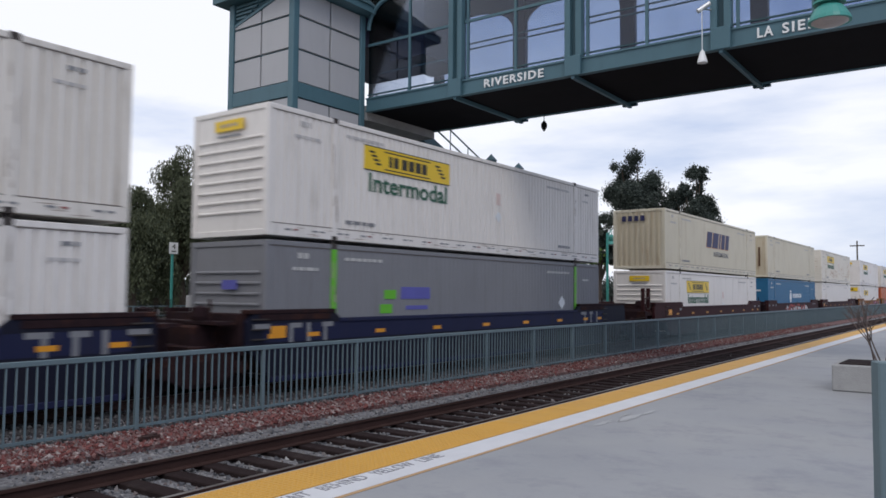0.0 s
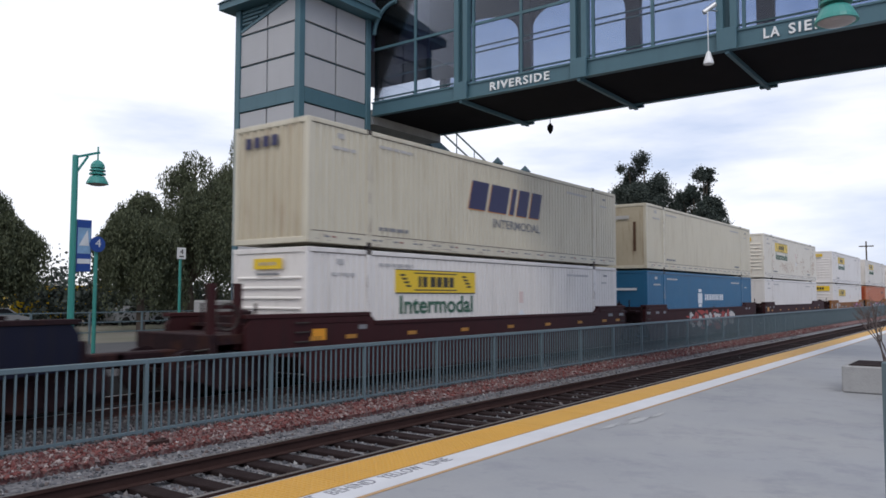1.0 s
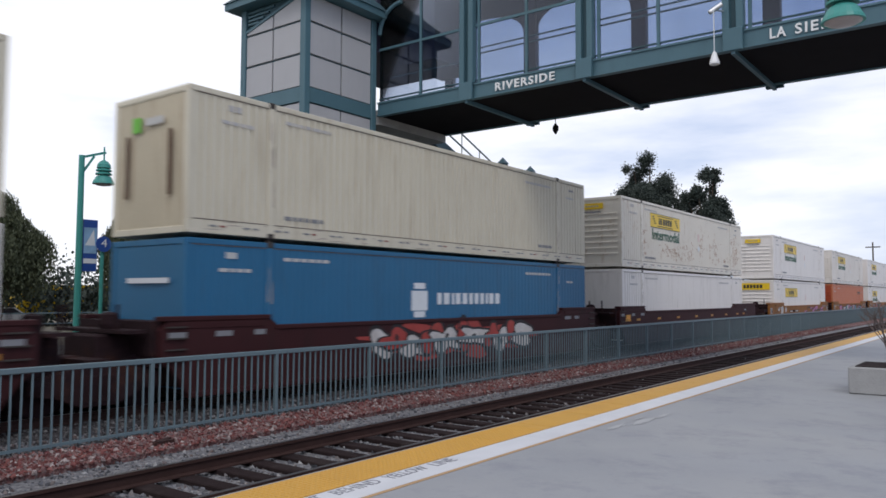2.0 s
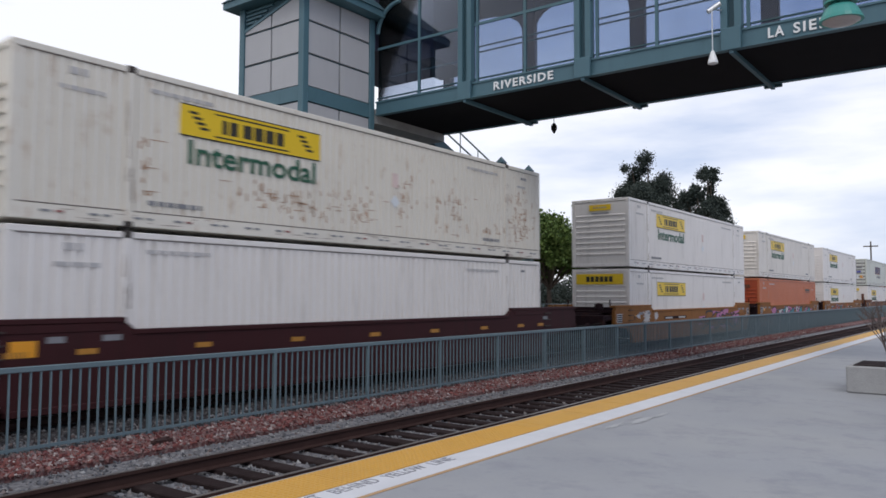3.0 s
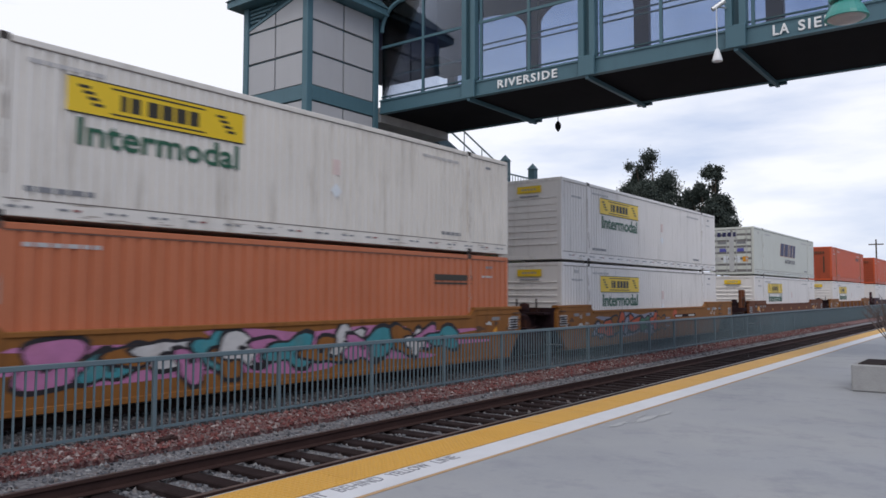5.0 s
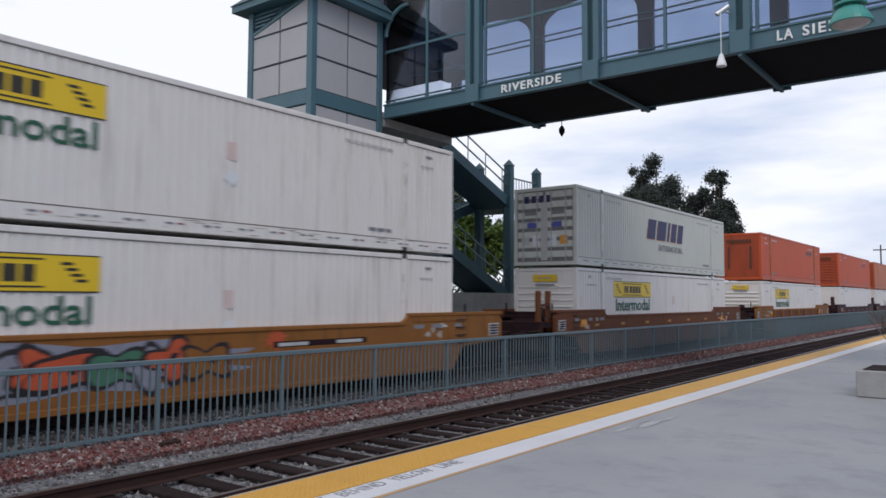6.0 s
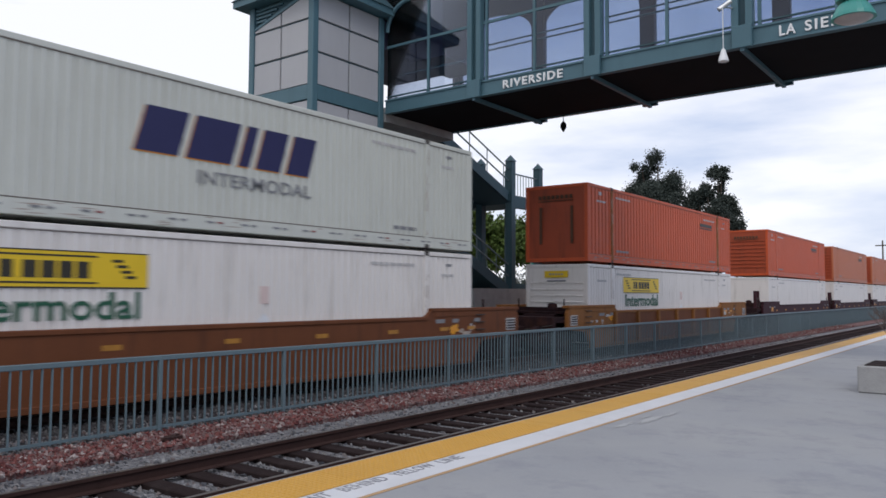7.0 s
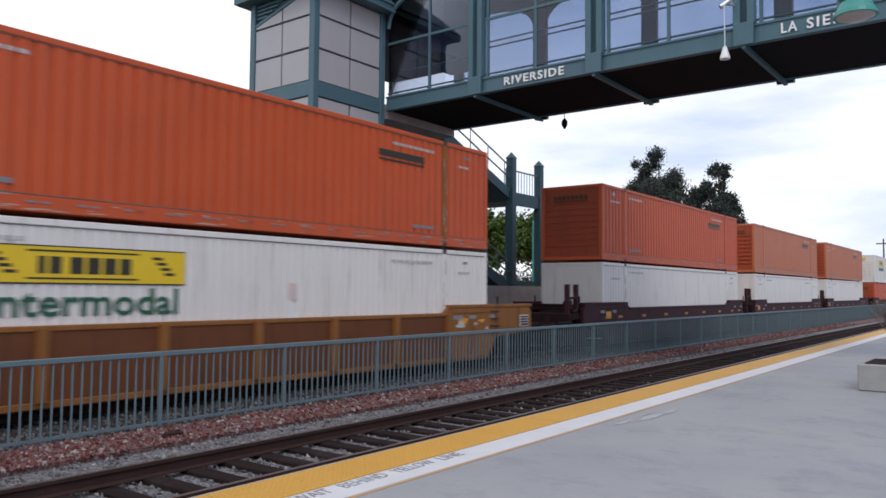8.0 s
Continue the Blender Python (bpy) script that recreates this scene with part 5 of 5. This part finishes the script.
def stairs():
    s = thing("stair_tower", "blue-green steel stair with railed landing beside the bridge", "staircase", (-18.0, 0, 0))
    for y, top in ((28.35, 7.55), (30.75, 7.5)):
        for x in (0.0, -1.6):
            p = part("post", bx(x - 0.17, x + 0.17, y - 0.17, y + 0.17, -0.6, top, 0.02), "teal_dark", s)
            bm = bmesh.new()
            q = [bm.verts.new((x + a * 0.2, y + c * 0.2, top)) for a, c in ((-1, -1), (1, -1), (1, 1), (-1, 1))]
            tip = bm.verts.new((x, y, top + 0.3))
            for i in range(4):
                bm.faces.new((q[i], q[(i + 1) % 4], tip))
            bm.faces.new(q[::-1])
            part("cap", bm, "teal_dark", p)
    part("landing", bx(-1.7, 0.1, 28.1, 31.0, 5.75, 6.05), "teal_dark", s)
    part("landing_rail", bx(-0.02, 0.03, 28.5, 30.6, 7.0, 7.06), "fence", s)
    for k in range(9):
        part("baluster", bx(-0.01, 0.015, 28.7 + k * 0.24, 28.72 + k * 0.24, 6.05, 7.0), "fence", s)
    for x in (0.0, -1.6):
        bm = bmesh.new()
        beam(bm, (x, 22.35, 8.2), (x, 28.3, 5.9), 0.1, 0.42)
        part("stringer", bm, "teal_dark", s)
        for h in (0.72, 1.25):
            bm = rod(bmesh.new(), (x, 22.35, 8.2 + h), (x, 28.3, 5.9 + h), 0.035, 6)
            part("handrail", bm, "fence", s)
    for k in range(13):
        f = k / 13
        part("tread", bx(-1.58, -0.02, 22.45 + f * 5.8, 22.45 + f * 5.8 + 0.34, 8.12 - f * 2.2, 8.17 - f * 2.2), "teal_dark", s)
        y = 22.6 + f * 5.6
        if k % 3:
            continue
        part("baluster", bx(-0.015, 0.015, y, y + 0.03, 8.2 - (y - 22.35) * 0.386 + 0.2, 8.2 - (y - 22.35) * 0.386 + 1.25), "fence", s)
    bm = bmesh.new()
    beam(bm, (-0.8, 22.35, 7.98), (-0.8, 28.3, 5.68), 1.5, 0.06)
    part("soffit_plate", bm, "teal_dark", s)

    def flight(x0, x1, ya, za, yb, zb):
        bm = bmesh.new()
        beam(bm, ((x0 + x1) / 2, ya, za - 0.16), ((x0 + x1) / 2, yb, zb - 0.16), x1 - x0 - 0.11, 0.06)
        part("soffit_plate", bm, "teal_dark", s)
        for x in (x0, x1):
            bm = bmesh.new()
            beam(bm, (x, ya, za), (x, yb, zb), 0.1, 0.45)
            part("stringer", bm, "teal_dark", s)
            for h in (0.7, 1.2):
                part("handrail", rod(bmesh.new(), (x, ya, za + h), (x, yb, zb + h), 0.035, 6), "fence", s)
            for k in range(7):
                f = (k + 0.5) / 7
                y, z = ya + (yb - ya) * f, za + (zb - za) * f
                part("baluster", bx(x - 0.015, x + 0.015, y - 0.015, y + 0.015, z + 0.15, z + 1.2), "fence", s)
        for k in range(12):
            f = (k + 0.5) / 12
            y, z = ya + (yb - ya) * f, za + (zb - za) * f
            part("tread", bx(x0 + 0.05, x1 - 0.05, y - 0.18, y + 0.18, z + 0.02, z + 0.06), "teal_dark", s)
    flight(-3.4, -1.85, 23.2, 4.0, 28.3, 5.85)
    flight(-1.6, 0.0, 23.2, 3.95, 28.3, 1.7)
    part("lower_deck", bx(-3.45, 0.05, 19.2, 23.2, 3.85, 4.1), "teal_dark", s)
    part("deck_fascia", bx(0.051, 0.13, 19.2, 23.2, 3.7, 4.2, 0.01), "teal", s)
    part("deck_rail", bx(0.06, 0.1, 19.2, 23.2, 5.1, 5.15), "fence", s)
    for y in (19.4, 23.1):
        for x in (0.0, -3.4):
            part("post", bx(x - 0.19, x + 0.19, y - 0.19, y + 0.19, -0.6, 7.44 if y > 20 else 3.84, 0.02), "teal", s)
    part("main_landing_back", bx(-3.45, -1.7, 28.1, 31.0, 5.75, 6.05), "teal_dark", s)
    part("screen_sill", bx(-0.1, 0.1, 28.52, 30.58, 1.9, 2.1), "teal_dark", s)
    part("screen_head", bx(-0.1, 0.1, 28.52, 30.58, 5.5, 5.75), "teal_dark", s)
    part("base_wall", bx(-1.9, 0.25, 25.2, 31.4, -0.6, 1.88), "concrete_rough", s)


# ---------------------------------------------------------------- far platform
def bell(bm, x, y, z):
    """Bell-shaped lamp head with its rim at height z."""
    lathe(bm, [(0.27, z), (0.255, z + 0.05), (0.19, z + 0.17), (0.165, z + 0.2)], 20, (x, y))
    lathe(bm, [(0.20, z + 0.24), (0.20, z + 0.27), (0.17, z + 0.29)], 20, (x, y))
    lathe(bm, [(0.19, z + 0.33), (0.19, z + 0.36), (0.165, z + 0.38)], 20, (x, y))
    lathe(bm, [(0.175, z + 0.41), (0.16, z + 0.50), (0.10, z + 0.58), (0.03, z + 0.62)], 20, (x, y))
    lathe(bm, [(0.11, z + 0.18), (0.11, z + 0.42)], 14, (x, y))
    return bm


def lamp_post(at, height, turn=0, reach=0.58, label="sea-green station lamp post with a bell-shaped lamp"):
    l = thing("street_lamp", label, "street lamp", at, "station lamps")
    l.matrix_basis = pose(*at, 0, 0, turn)
    part("base", lathe(bmesh.new(), [(0.17, 0), (0.17, 0.3), (0.11, 0.42), (0.10, 0.6)], 14), "lamp_green", l)
    part("pole", rod(bmesh.new(), (0, 0, 0.5), (0, 0, height), 0.085, 12, 0.07), "lamp_green", l)
    a = bmesh.new()
    beam(a, (0, 0, height - 0.05), (0, reach + 0.04, height + 0.16), 0.05, 0.06)
    beam(a, (0, 0.05, height - 0.4), (0, 0.32, height + 0.02), 0.04, 0.05)
    rod(a, (0, reach, height - 0.04), (0, reach, height + 0.3), 0.02, 8)
    part("arm", a, "lamp_green", l)
    h = part("bell_shade", bell(bmesh.new(), 0, reach, height - 0.66), "lamp_green", l)
    part("lens", lathe(bmesh.new(), [(0.235, height - 0.658), (0.18, height - 0.69), (0.06, height - 0.71)], 18, (0, reach)), "lens", h, "frosted lens")
    return l


def far_side():
    tagged(part("platform_far", bx(-26, -15.3, -30, 120, -0.62, -0.05), "asphalt"), "dark worn asphalt platform beyond the train", "platform", kind="structure")
    l = lamp_post((-18.5, 9.55, -0.05), 5.2)
    bn = part("banner", bx(-0.015, 0.015, 0.09, 0.46, 2.3, 3.6), "sign_blue", l, "blue and white printed banner")
    part("banner_print", bx(0.016, 0.02, 0.11, 0.44, 2.75, 3.4), "banner_sky", bn)
    part("banner_bar", bx(0.016, 0.02, 0.11, 0.44, 2.5, 2.62), "white_ink", bn)
    part("banner_sail", prism(bmesh.new(), [(0.14, 2.95), (0.40, 2.95), (0.36, 3.35)], 0.021, 0.024), "white_ink", bn)
    lamp_post((-18.5, 42.0, -0.05), 5.3)
    lamp_post((-21.4, 36.0, -0.05), 5.6)
    s = thing("platform_sign", "round blue car-stop sign on a green post", "sign", (-18.5, 10.15, -0.05))
    part("post", rod(bmesh.new(), (0, 0, 0), (0, 0, 2.95), 0.05, 8), "lamp_green", s)
    d = part("sign_disc", rod(bmesh.new(), (0.05, 0, 3.0), (0.08, 0, 3.0), 0.2, 20), "sign_blue", s)
    part("numeral", lettering("4", 0.15, 0.2, 0.005), "white_ink", d, "", Matrix.Translation((0.081, -0.07, 2.93)) @ SIDE)
    s = thing("platform_sign", "square white car-stop sign on a green post", "sign", (-18.5, 12.6, -0.05))
    part("post", rod(bmesh.new(), (0, 0, 0), (0, 0, 2.75), 0.04, 8), "lamp_green", s)
    d = part("sign_plate", bx(0.045, 0.06, -0.14, 0.14, 2.72, 3.04, 0.004), "white_metal", s)
    part("numeral", lettering("4", 0.11, 0.14, 0.005), "ink", d, "", Matrix.Translation((0.061, -0.055, 2.86)) @ SIDE)
    part("caption_bar", bx(0.061, 0.064, -0.07, 0.07, 2.78, 2.81), "ink", d)
    c = thing("shelter", "sea-green hipped shelter roof on posts", "shelter", (-18.9, 4.5, -0.05))
    bm = bmesh.new()
    lo = [bm.verts.new(v) for v in ((-1.6, -2.6, 3.1), (1.6, -2.6, 3.1), (1.6, 2.6, 3.1), (-1.6, 2.6, 3.1))]
    hi = [bm.verts.new(v) for v in ((-0.6, -1.8, 3.6), (0.6, -1.8, 3.6), (0.6, 2.2, 3.6), (-0.6, 2.2, 3.6))]
    for i in range(4):
        bm.faces.new((lo[i], lo[(i + 1) % 4], hi[(i + 1) % 4], hi[i]))
    bm.faces.new(hi)
    bm.faces.new(lo[::-1])
    part("roof", bm, "lamp_green", c)
    for x in (-1.2, 1.2):
        for y in (-2.1, 2.1):
            part("post", bx(x - 0.06, x + 0.06, y - 0.06, y + 0.06, 0, 3.1), "lamp_green", c)
    f = thing("railing", "thin dark railing behind the far platform", "railing", (-25.8, 0, -0.05))
    for k in range(60):
        part("post", shared("rail_post", lambda: bx(-0.03, 0.03, -0.03, 0.03, 0, 1.1)), "fence", f, m=pose(0, -10 + k * 2, 0))
    for z in (0.4, 0.75, 1.1):
        part("rail", bx(-0.02, 0.02, -12, 110, z - 0.02, z + 0.02), "fence", f)
    for y in (22.5, 33.0):
        car((-54, y, -0.62))
    bus((-60, 30.5, -0.62))


def bus(at):
    b = thing("school_bus", "yellow bus parked beyond the station", "bus", at)
    part("body", prism(bmesh.new(), [(-4.6, 0.5), (4.0, 0.5), (4.6, 0.6), (4.6, 1.5), (3.6, 1.6), (3.4, 2.85), (3.2, 3.0), (-4.5, 3.0), (-4.6, 2.8)], -1.2, 1.2), "label_yellow", b)
    part("roof", bx(-1.18, 1.18, -4.4, 3.1, 3.001, 3.06, 0.02), "white_metal", b)
    for k in range(9):
        part("window", bx(1.201, 1.21, -4.2 + k * 0.8, -3.5 + k * 0.8, 1.85, 2.6), "dark_glass", b)
    for y in (-2.8, 3.0):
        for s in (-1, 1):
            part("wheel", rod(bmesh.new(), (s * 1.0, y, 0.5), (s * 1.22, y, 0.5), 0.5, 16), "rubber", b)


def car(at):
    c = thing("parked_car", "silver parked car beyond the station", "car", at, "parked cars")
    body = [(-2.2, 0.35), (2.2, 0.35), (2.25, 0.75), (1.5, 0.92), (0.75, 1.42), (-1.0, 1.45), (-1.7, 0.98), (-2.2, 0.9)]
    part("body", prism(bmesh.new(), body, -0.85, 0.85), "car_grey", c)
    part("side_window", prism(bmesh.new(), [(1.3, 0.95), (0.7, 1.36), (-0.95, 1.38), (-1.5, 1.0)], 0.851, 0.858), "dark_glass", c)
    for y in (-1.35, 1.35):
        for s in (-1, 1):
            part("wheel", rod(bmesh.new(), (s * 0.7, y, 0.33), (s * 0.88, y, 0.33), 0.33, 16), "rubber", c)


# ---------------------------------------------------------------- trees
def crown(blobs, leaves, size, seed):
    """Leaves as small blades in uneven clumps."""
    rnd = np.random.RandomState(seed)
    vol = np.array([b[3] ** 2 for b in blobs])
    clump_n = max(8, min(leaves // 45, 230 if len(blobs) < 40 else 2000))
    cb = rnd.choice(len(blobs), clump_n, p=vol / vol.sum())
    cd = rnd.randn(clump_n, 3)
    cd /= np.linalg.norm(cd, axis=1)[:, None]
    cr = 0.55 + 0.5 * rnd.rand(clump_n)
    bl = np.array(blobs, float)
    cc = bl[cb, :3] + cd * (bl[cb, 3] * cr)[:, None] * (1, 1, 0.9)
    who = rnd.randint(0, clump_n, leaves)
    spread = bl[cb, 3][who] * (0.15 + 0.1 * rnd.rand(leaves)) * 1.35
    p = cc[who] + rnd.randn(leaves, 3) * spread[:, None]
    a = rnd.randn(leaves, 3)
    a /= np.linalg.norm(a, axis=1)[:, None]
    b = np.cross(a, rnd.randn(leaves, 3))
    b /= np.linalg.norm(b, axis=1)[:, None]
    s = size * (0.6 + 0.8 * rnd.rand(leaves))[:, None]
    w = 0.5
    V = np.stack([p - a * s * 0.6, p + b * s * w, p + a * s * 0.6, p - b * s * w], 1).reshape(-1, 3)
    F = np.arange(leaves * 4).reshape(-1, 4)
    me = bpy.data.meshes.new("crown")
    me.from_pydata(V.tolist(), [], F.tolist())
    me.materials.append(None)
    return me


def weeping_crown(height, radius, leaves, size, seed):
    """Rounded masses of foliage at uneven heights, each ending below in hanging strands, with gaps between."""
    rnd = np.random.RandomState(seed)
    n = 34
    ang = np.arange(n) * 2.4 + rnd.rand(n) * 0.8
    far = radius * np.sqrt((np.arange(n) + 0.5) / n) * (0.75 + 0.35 * rnd.rand(n))
    rad = radius * (0.15 + 0.14 * rnd.rand(n))
    top = height * (0.99 - 0.30 * (far / radius) ** 1.6 - 0.30 * rnd.rand(n) ** 1.5)
    heads = np.stack([far * np.cos(ang), far * np.sin(ang), top - rad], 1)
    heads[0] = (0.05 * radius, 0, height - rad[0])
    # strands start on the upper half of each mass
    count = leaves // 26
    who = rnd.choice(n, count, p=rad ** 2 / (rad ** 2).sum())
    d = rnd.randn(count, 3)
    d[:, 2] = np.abs(d[:, 2]) * 0.9 - 0.25
    d /= np.linalg.norm(d, axis=1)[:, None]
    root = heads[who] + d * (rad[who] * (0.55 + 0.65 * rnd.rand(count)))[:, None]
    drop = height * (0.08 + 0.26 * rnd.rand(count) ** 1.8) * (0.55 + 0.75 * (np.linalg.norm(d[:, :2], axis=1)))
    bend = d[:, :2] * 0.35
    st = rnd.randint(0, count, leaves)
    u = rnd.rand(leaves)
    p = root[st].copy()
    p[:, :2] += bend[st] * np.sqrt(u)[:, None] + rnd.randn(leaves, 2) * 0.10
    p[:, 2] -= u * drop[st]
    p[:, 2] = np.maximum(p[:, 2], 1.0 + 0.8 * rnd.rand(leaves))
    a = rnd.randn(leaves, 3) * (0.55, 0.55, 0.3)
    a[:, 2] -= 1.3
    a /= np.linalg.norm(a, axis=1)[:, None]
    b = np.cross(a, rnd.randn(leaves, 3))
    b /= np.linalg.norm(b, axis=1)[:, None]
    sz = size * (0.6 + 0.8 * rnd.rand(leaves))[:, None]
    V = np.stack([p - a * sz * 0.75, p + b * sz * 0.3, p + a * sz * 0.75, p - b * sz * 0.3], 1).reshape(-1, 3)
    me = bpy.data.meshes.new("crown")
    me.from_pydata(V.tolist(), [], np.arange(leaves * 4).reshape(-1, 4).tolist())
    me.materials.append(None)
    return me, [tuple(h) for h in heads]


def weeping_tree(at, height, radius, seed, leaves=80000):
    t = thing("tree", "weeping pepper tree with drooping grey-green foliage", "tree", at, "trees behind the station")
    me, heads = weeping_crown(height, radius, leaves, 0.125, seed)
    rnd = random.Random(seed)
    fork = Vector((rnd.uniform(-0.25, 0.25), rnd.uniform(-0.25, 0.25), height * 0.24))
    bm = rod(bmesh.new(), (0, 0, -0.1), fork, height * 0.032, 9, height * 0.024)
    for h in heads:
        mid = fork.lerp(Vector(h), 0.5) + Vector((0, 0, height * 0.06))
        rod(bm, fork, mid, height * 0.013, 6, height * 0.008)
        rod(bm, mid, h, height * 0.008, 6, height * 0.003)
    part("trunk", bm, "bark", t)
    tagged(part("crown", me, "leaf_pepper", t), kind="stuff")


def tree(at, height, radius, seed, leafmat, label, leaves=7000, size=0.3, name="tree"):
    rnd = random.Random(seed)
    t = thing(name, label, "tree", at, "trees behind the station")
    fork = height * 0.32
    bm = rod(bmesh.new(), (0, 0, -0.1), (rnd.uniform(-0.2, 0.2), rnd.uniform(-0.2, 0.2), fork), height * 0.028, 9, height * 0.02)
    blobs = []
    n = 26
    for k in range(n):
        a = k * 2.4 + rnd.uniform(-0.4, 0.4)
        f = rnd.uniform(0.1, 0.95)
        z = height * rnd.uniform(0.52, 0.97 - 0.18 * f)
        r = radius * rnd.uniform(0.2, 0.34)
        blobs.append((radius * f * math.cos(a), radius * f * math.sin(a), min(z, height - r * 0.95), r))
    blobs.append((0, 0, height - radius * 0.42, radius * 0.3))
    for b in blobs:
        rod(bm, (0, 0, fork * 0.92), (b[0] * 0.9, b[1] * 0.9, b[2]), height * 0.011, 6, height * 0.003)
    part("trunk", bm, "bark", t)
    tagged(part("crown", crown(blobs, leaves, size, seed), leafmat, t), kind="stuff")
    return t


def trees():
    for at, h, r, k in (((-43, 13.6, -0.62), 11.0, 3.0, 1), ((-44, 18.2, -0.62), 8.0, 2.1, 2), ((-43.5, 26.9, -0.62), 8.9, 2.3, 3), ((-45, 31.6, -0.62), 12.3, 3.6, 4), ((-47, 38.3, -0.62), 16.0, 4.0, 9), ((-46, 9, -0.62), 9.5, 3.2, 10)):
        weeping_tree(at, h, r, k)
    tree((-45, 53.0, -0.62), 15.5, 4.6, 5, "leaf_pepper", "tall grey-green tree behind the stair", 26000, 0.24)
    for k, (at, h, r) in enumerate((((-38, 54, -0.62), 10.0, 4.2), ((-33, 60, -0.62), 9.5, 4.0), ((-40, 70, -0.62), 11.0, 4.5))):
        tree(at, h, r, 20 + k, "leaf_bright", "fresh green broadleaf tree", 20000, 0.26)
    D = "tall dark evergreen tree with an open crown"
    tree((-35.6, 90, -0.62), 20.3, 4.9, 7, "leaf_dark", D, 60000, 0.17)
    tree((-28.3, 90, -0.62), 17.8, 3.1, 8, "leaf_dark", D, 32000, 0.17)
    tree((-41.5, 92, -0.62), 12.5, 2.6, 18, "leaf_dark", D, 5000, 0.45)
    # hedge and scrub that close the view beyond the car park
    rnd = random.Random(11)
    blobs = [(-56 + rnd.uniform(-2, 2), -25 + k * 2.1, rnd.uniform(0.8, 2.6), rnd.uniform(1.6, 2.8)) for k in range(95)]
    blobs += [(-30 + rnd.uniform(-3, 3), 130 + k * 3.2, rnd.uniform(0.5, 2.2), rnd.uniform(1.6, 3.0)) for k in range(40)]
    tagged(part("scrub", crown(blobs, 150000, 0.24, 12), "leaf_dark"), "dark scrub and hedge along the car park", "shrubs", kind="stuff")


# ---------------------------------------------------------------- near platform
def near_things():
    p = thing("planter", "square pale concrete planter holding a bare shrub", "planter", (-1.66, 15.5, 0))
    bm = bx(-0.68, 0.68, -0.68, 0.68, 0, 0.46, 0.02)
    part("tub", bm, "concrete_rough", p)
    part("soil", bx(-0.58, 0.58, -0.58, 0.58, 0.43, 0.475), "sleeper", p)
    s = thing("shrub", "bare twiggy shrub in the concrete planter", "shrub", (-1.66, 15.5, 0.47))
    rnd = random.Random(4)
    bm = bmesh.new()

    def grow(a, d, length, r, depth):
        b = a + d * length
        rod(bm, a, b, r, 5, r * 0.7)
        if depth:
            for _ in range(3):
                q = (d + Vector((rnd.uniform(-0.7, 0.7), rnd.uniform(-0.7, 0.7), rnd.uniform(-0.2, 0.5)))).normalized()
                grow(b, q, length * rnd.uniform(0.6, 0.85), r * 0.65, depth - 1)
    for _ in range(5):
        grow(Vector((rnd.uniform(-0.15, 0.15), rnd.uniform(-0.15, 0.15), 0)), Vector((rnd.uniform(-0.6, 0.6), rnd.uniform(-0.6, 0.6), 1)).normalized(), 0.42, 0.016, 3)
    part("branches", bm, "twig", s)
    lamp_post((-0.62, 11.0, 0), 5.96, 90, 1.05, "sea-green bell lamp over the platform")
    b = thing("guard_panel", "blue-green steel guard panel standing on the platform", "panel", (-0.37, 3.55, 0))
    b.matrix_basis = pose(-0.365, 3.5, 0, 0, 0, 30)
    part("post", bx(-0.035, 0.035, -0.035, 0.035, 0, 1.41, 0.006), "fence", b)
    part("sheet", bx(0.036, 1.1, -0.012, 0.012, 0.1, 1.36), "teal", b)
    part("top_bar", bx(0.036, 1.1, -0.03, 0.03, 1.36, 1.41, 0.006), "fence", b)
    part("post", bx(1.1, 1.17, -0.035, 0.035, 0, 1.41, 0.006), "fence", b)
    d = thing("debris", "dark rust-red scrap lying on the red rock", "debris", (-9.75, 6.3, -0.455))
    rnd, bm = random.Random(8), bmesh.new()
    for k in range(7):
        a = rnd.uniform(0, 6.28)
        beam(bm, (rnd.uniform(-0.06, 0.06), rnd.uniform(-0.16, 0.16), 0.02), (0.1 * math.cos(a), rnd.uniform(-0.2, 0.2), 0.05), 0.07, 0.05)
    part("scrap", bm, "rub_dark", d)
    u = thing("utility_pole", "far timber utility pole with a crossarm", "utility pole", (-20, 156, -0.62))
    part("pole", rod(bmesh.new(), (0, 0, 0), (0, 0, 12.2), 0.17, 8, 0.12), "bark", u)
    part("crossarm", bx(-1.2, 1.2, -0.08, 0.08, 11.2, 11.4), "bark", u)
    w = bmesh.new()
    for dx in (-1.1, 0, 1.1):
        pts = [(dx - 80 + 80 * k / 8, 156 + 20 * (1 - k / 8), 10.9 - 2.0 * math.sin(math.pi * k / 8) * 0.6) for k in range(9)]
        for a, c in zip(pts, pts[1:]):
            rod(w, a, c, 0.02, 4)
    part("wires", w, "rubber", u)


setting()
track("track_near", TRACK_NEAR, "single track of rusty rails on dark timber sleepers", True)
track("track_far", TRACK_FAR, "track of rusty rails under the train", False)
stones("ballast_stones_near", "loose grey ballast stones beside the rails", "ballast", 17000, -9.42, EDGE - 0.02, 2.5, 45, -0.53, 0.018, 0.045, 1)
stones("fence_stones", "loose grey ballast stones along the fence", "ballast", 6000, -11.45, -10.38, 3.0, 45, -0.468, 0.018, 0.042, 6)
stones("ballast_stones_far", "ballast stones beside the train, coloured dark for its shade", "oily_stone", 5000, -12.6, -11.4, 3.0, 45, -0.468, 0.018, 0.042, 2)
stones("red_stones", "red and pale crushed rock beside the track", "red_rock", 12000, -10.5, -9.35, 2.8, 60, -0.455, 0.018, 0.05, 3)
tower()
bridge()
stairs()
far_side()
trees()
near_things()
fence()
train()

motions()
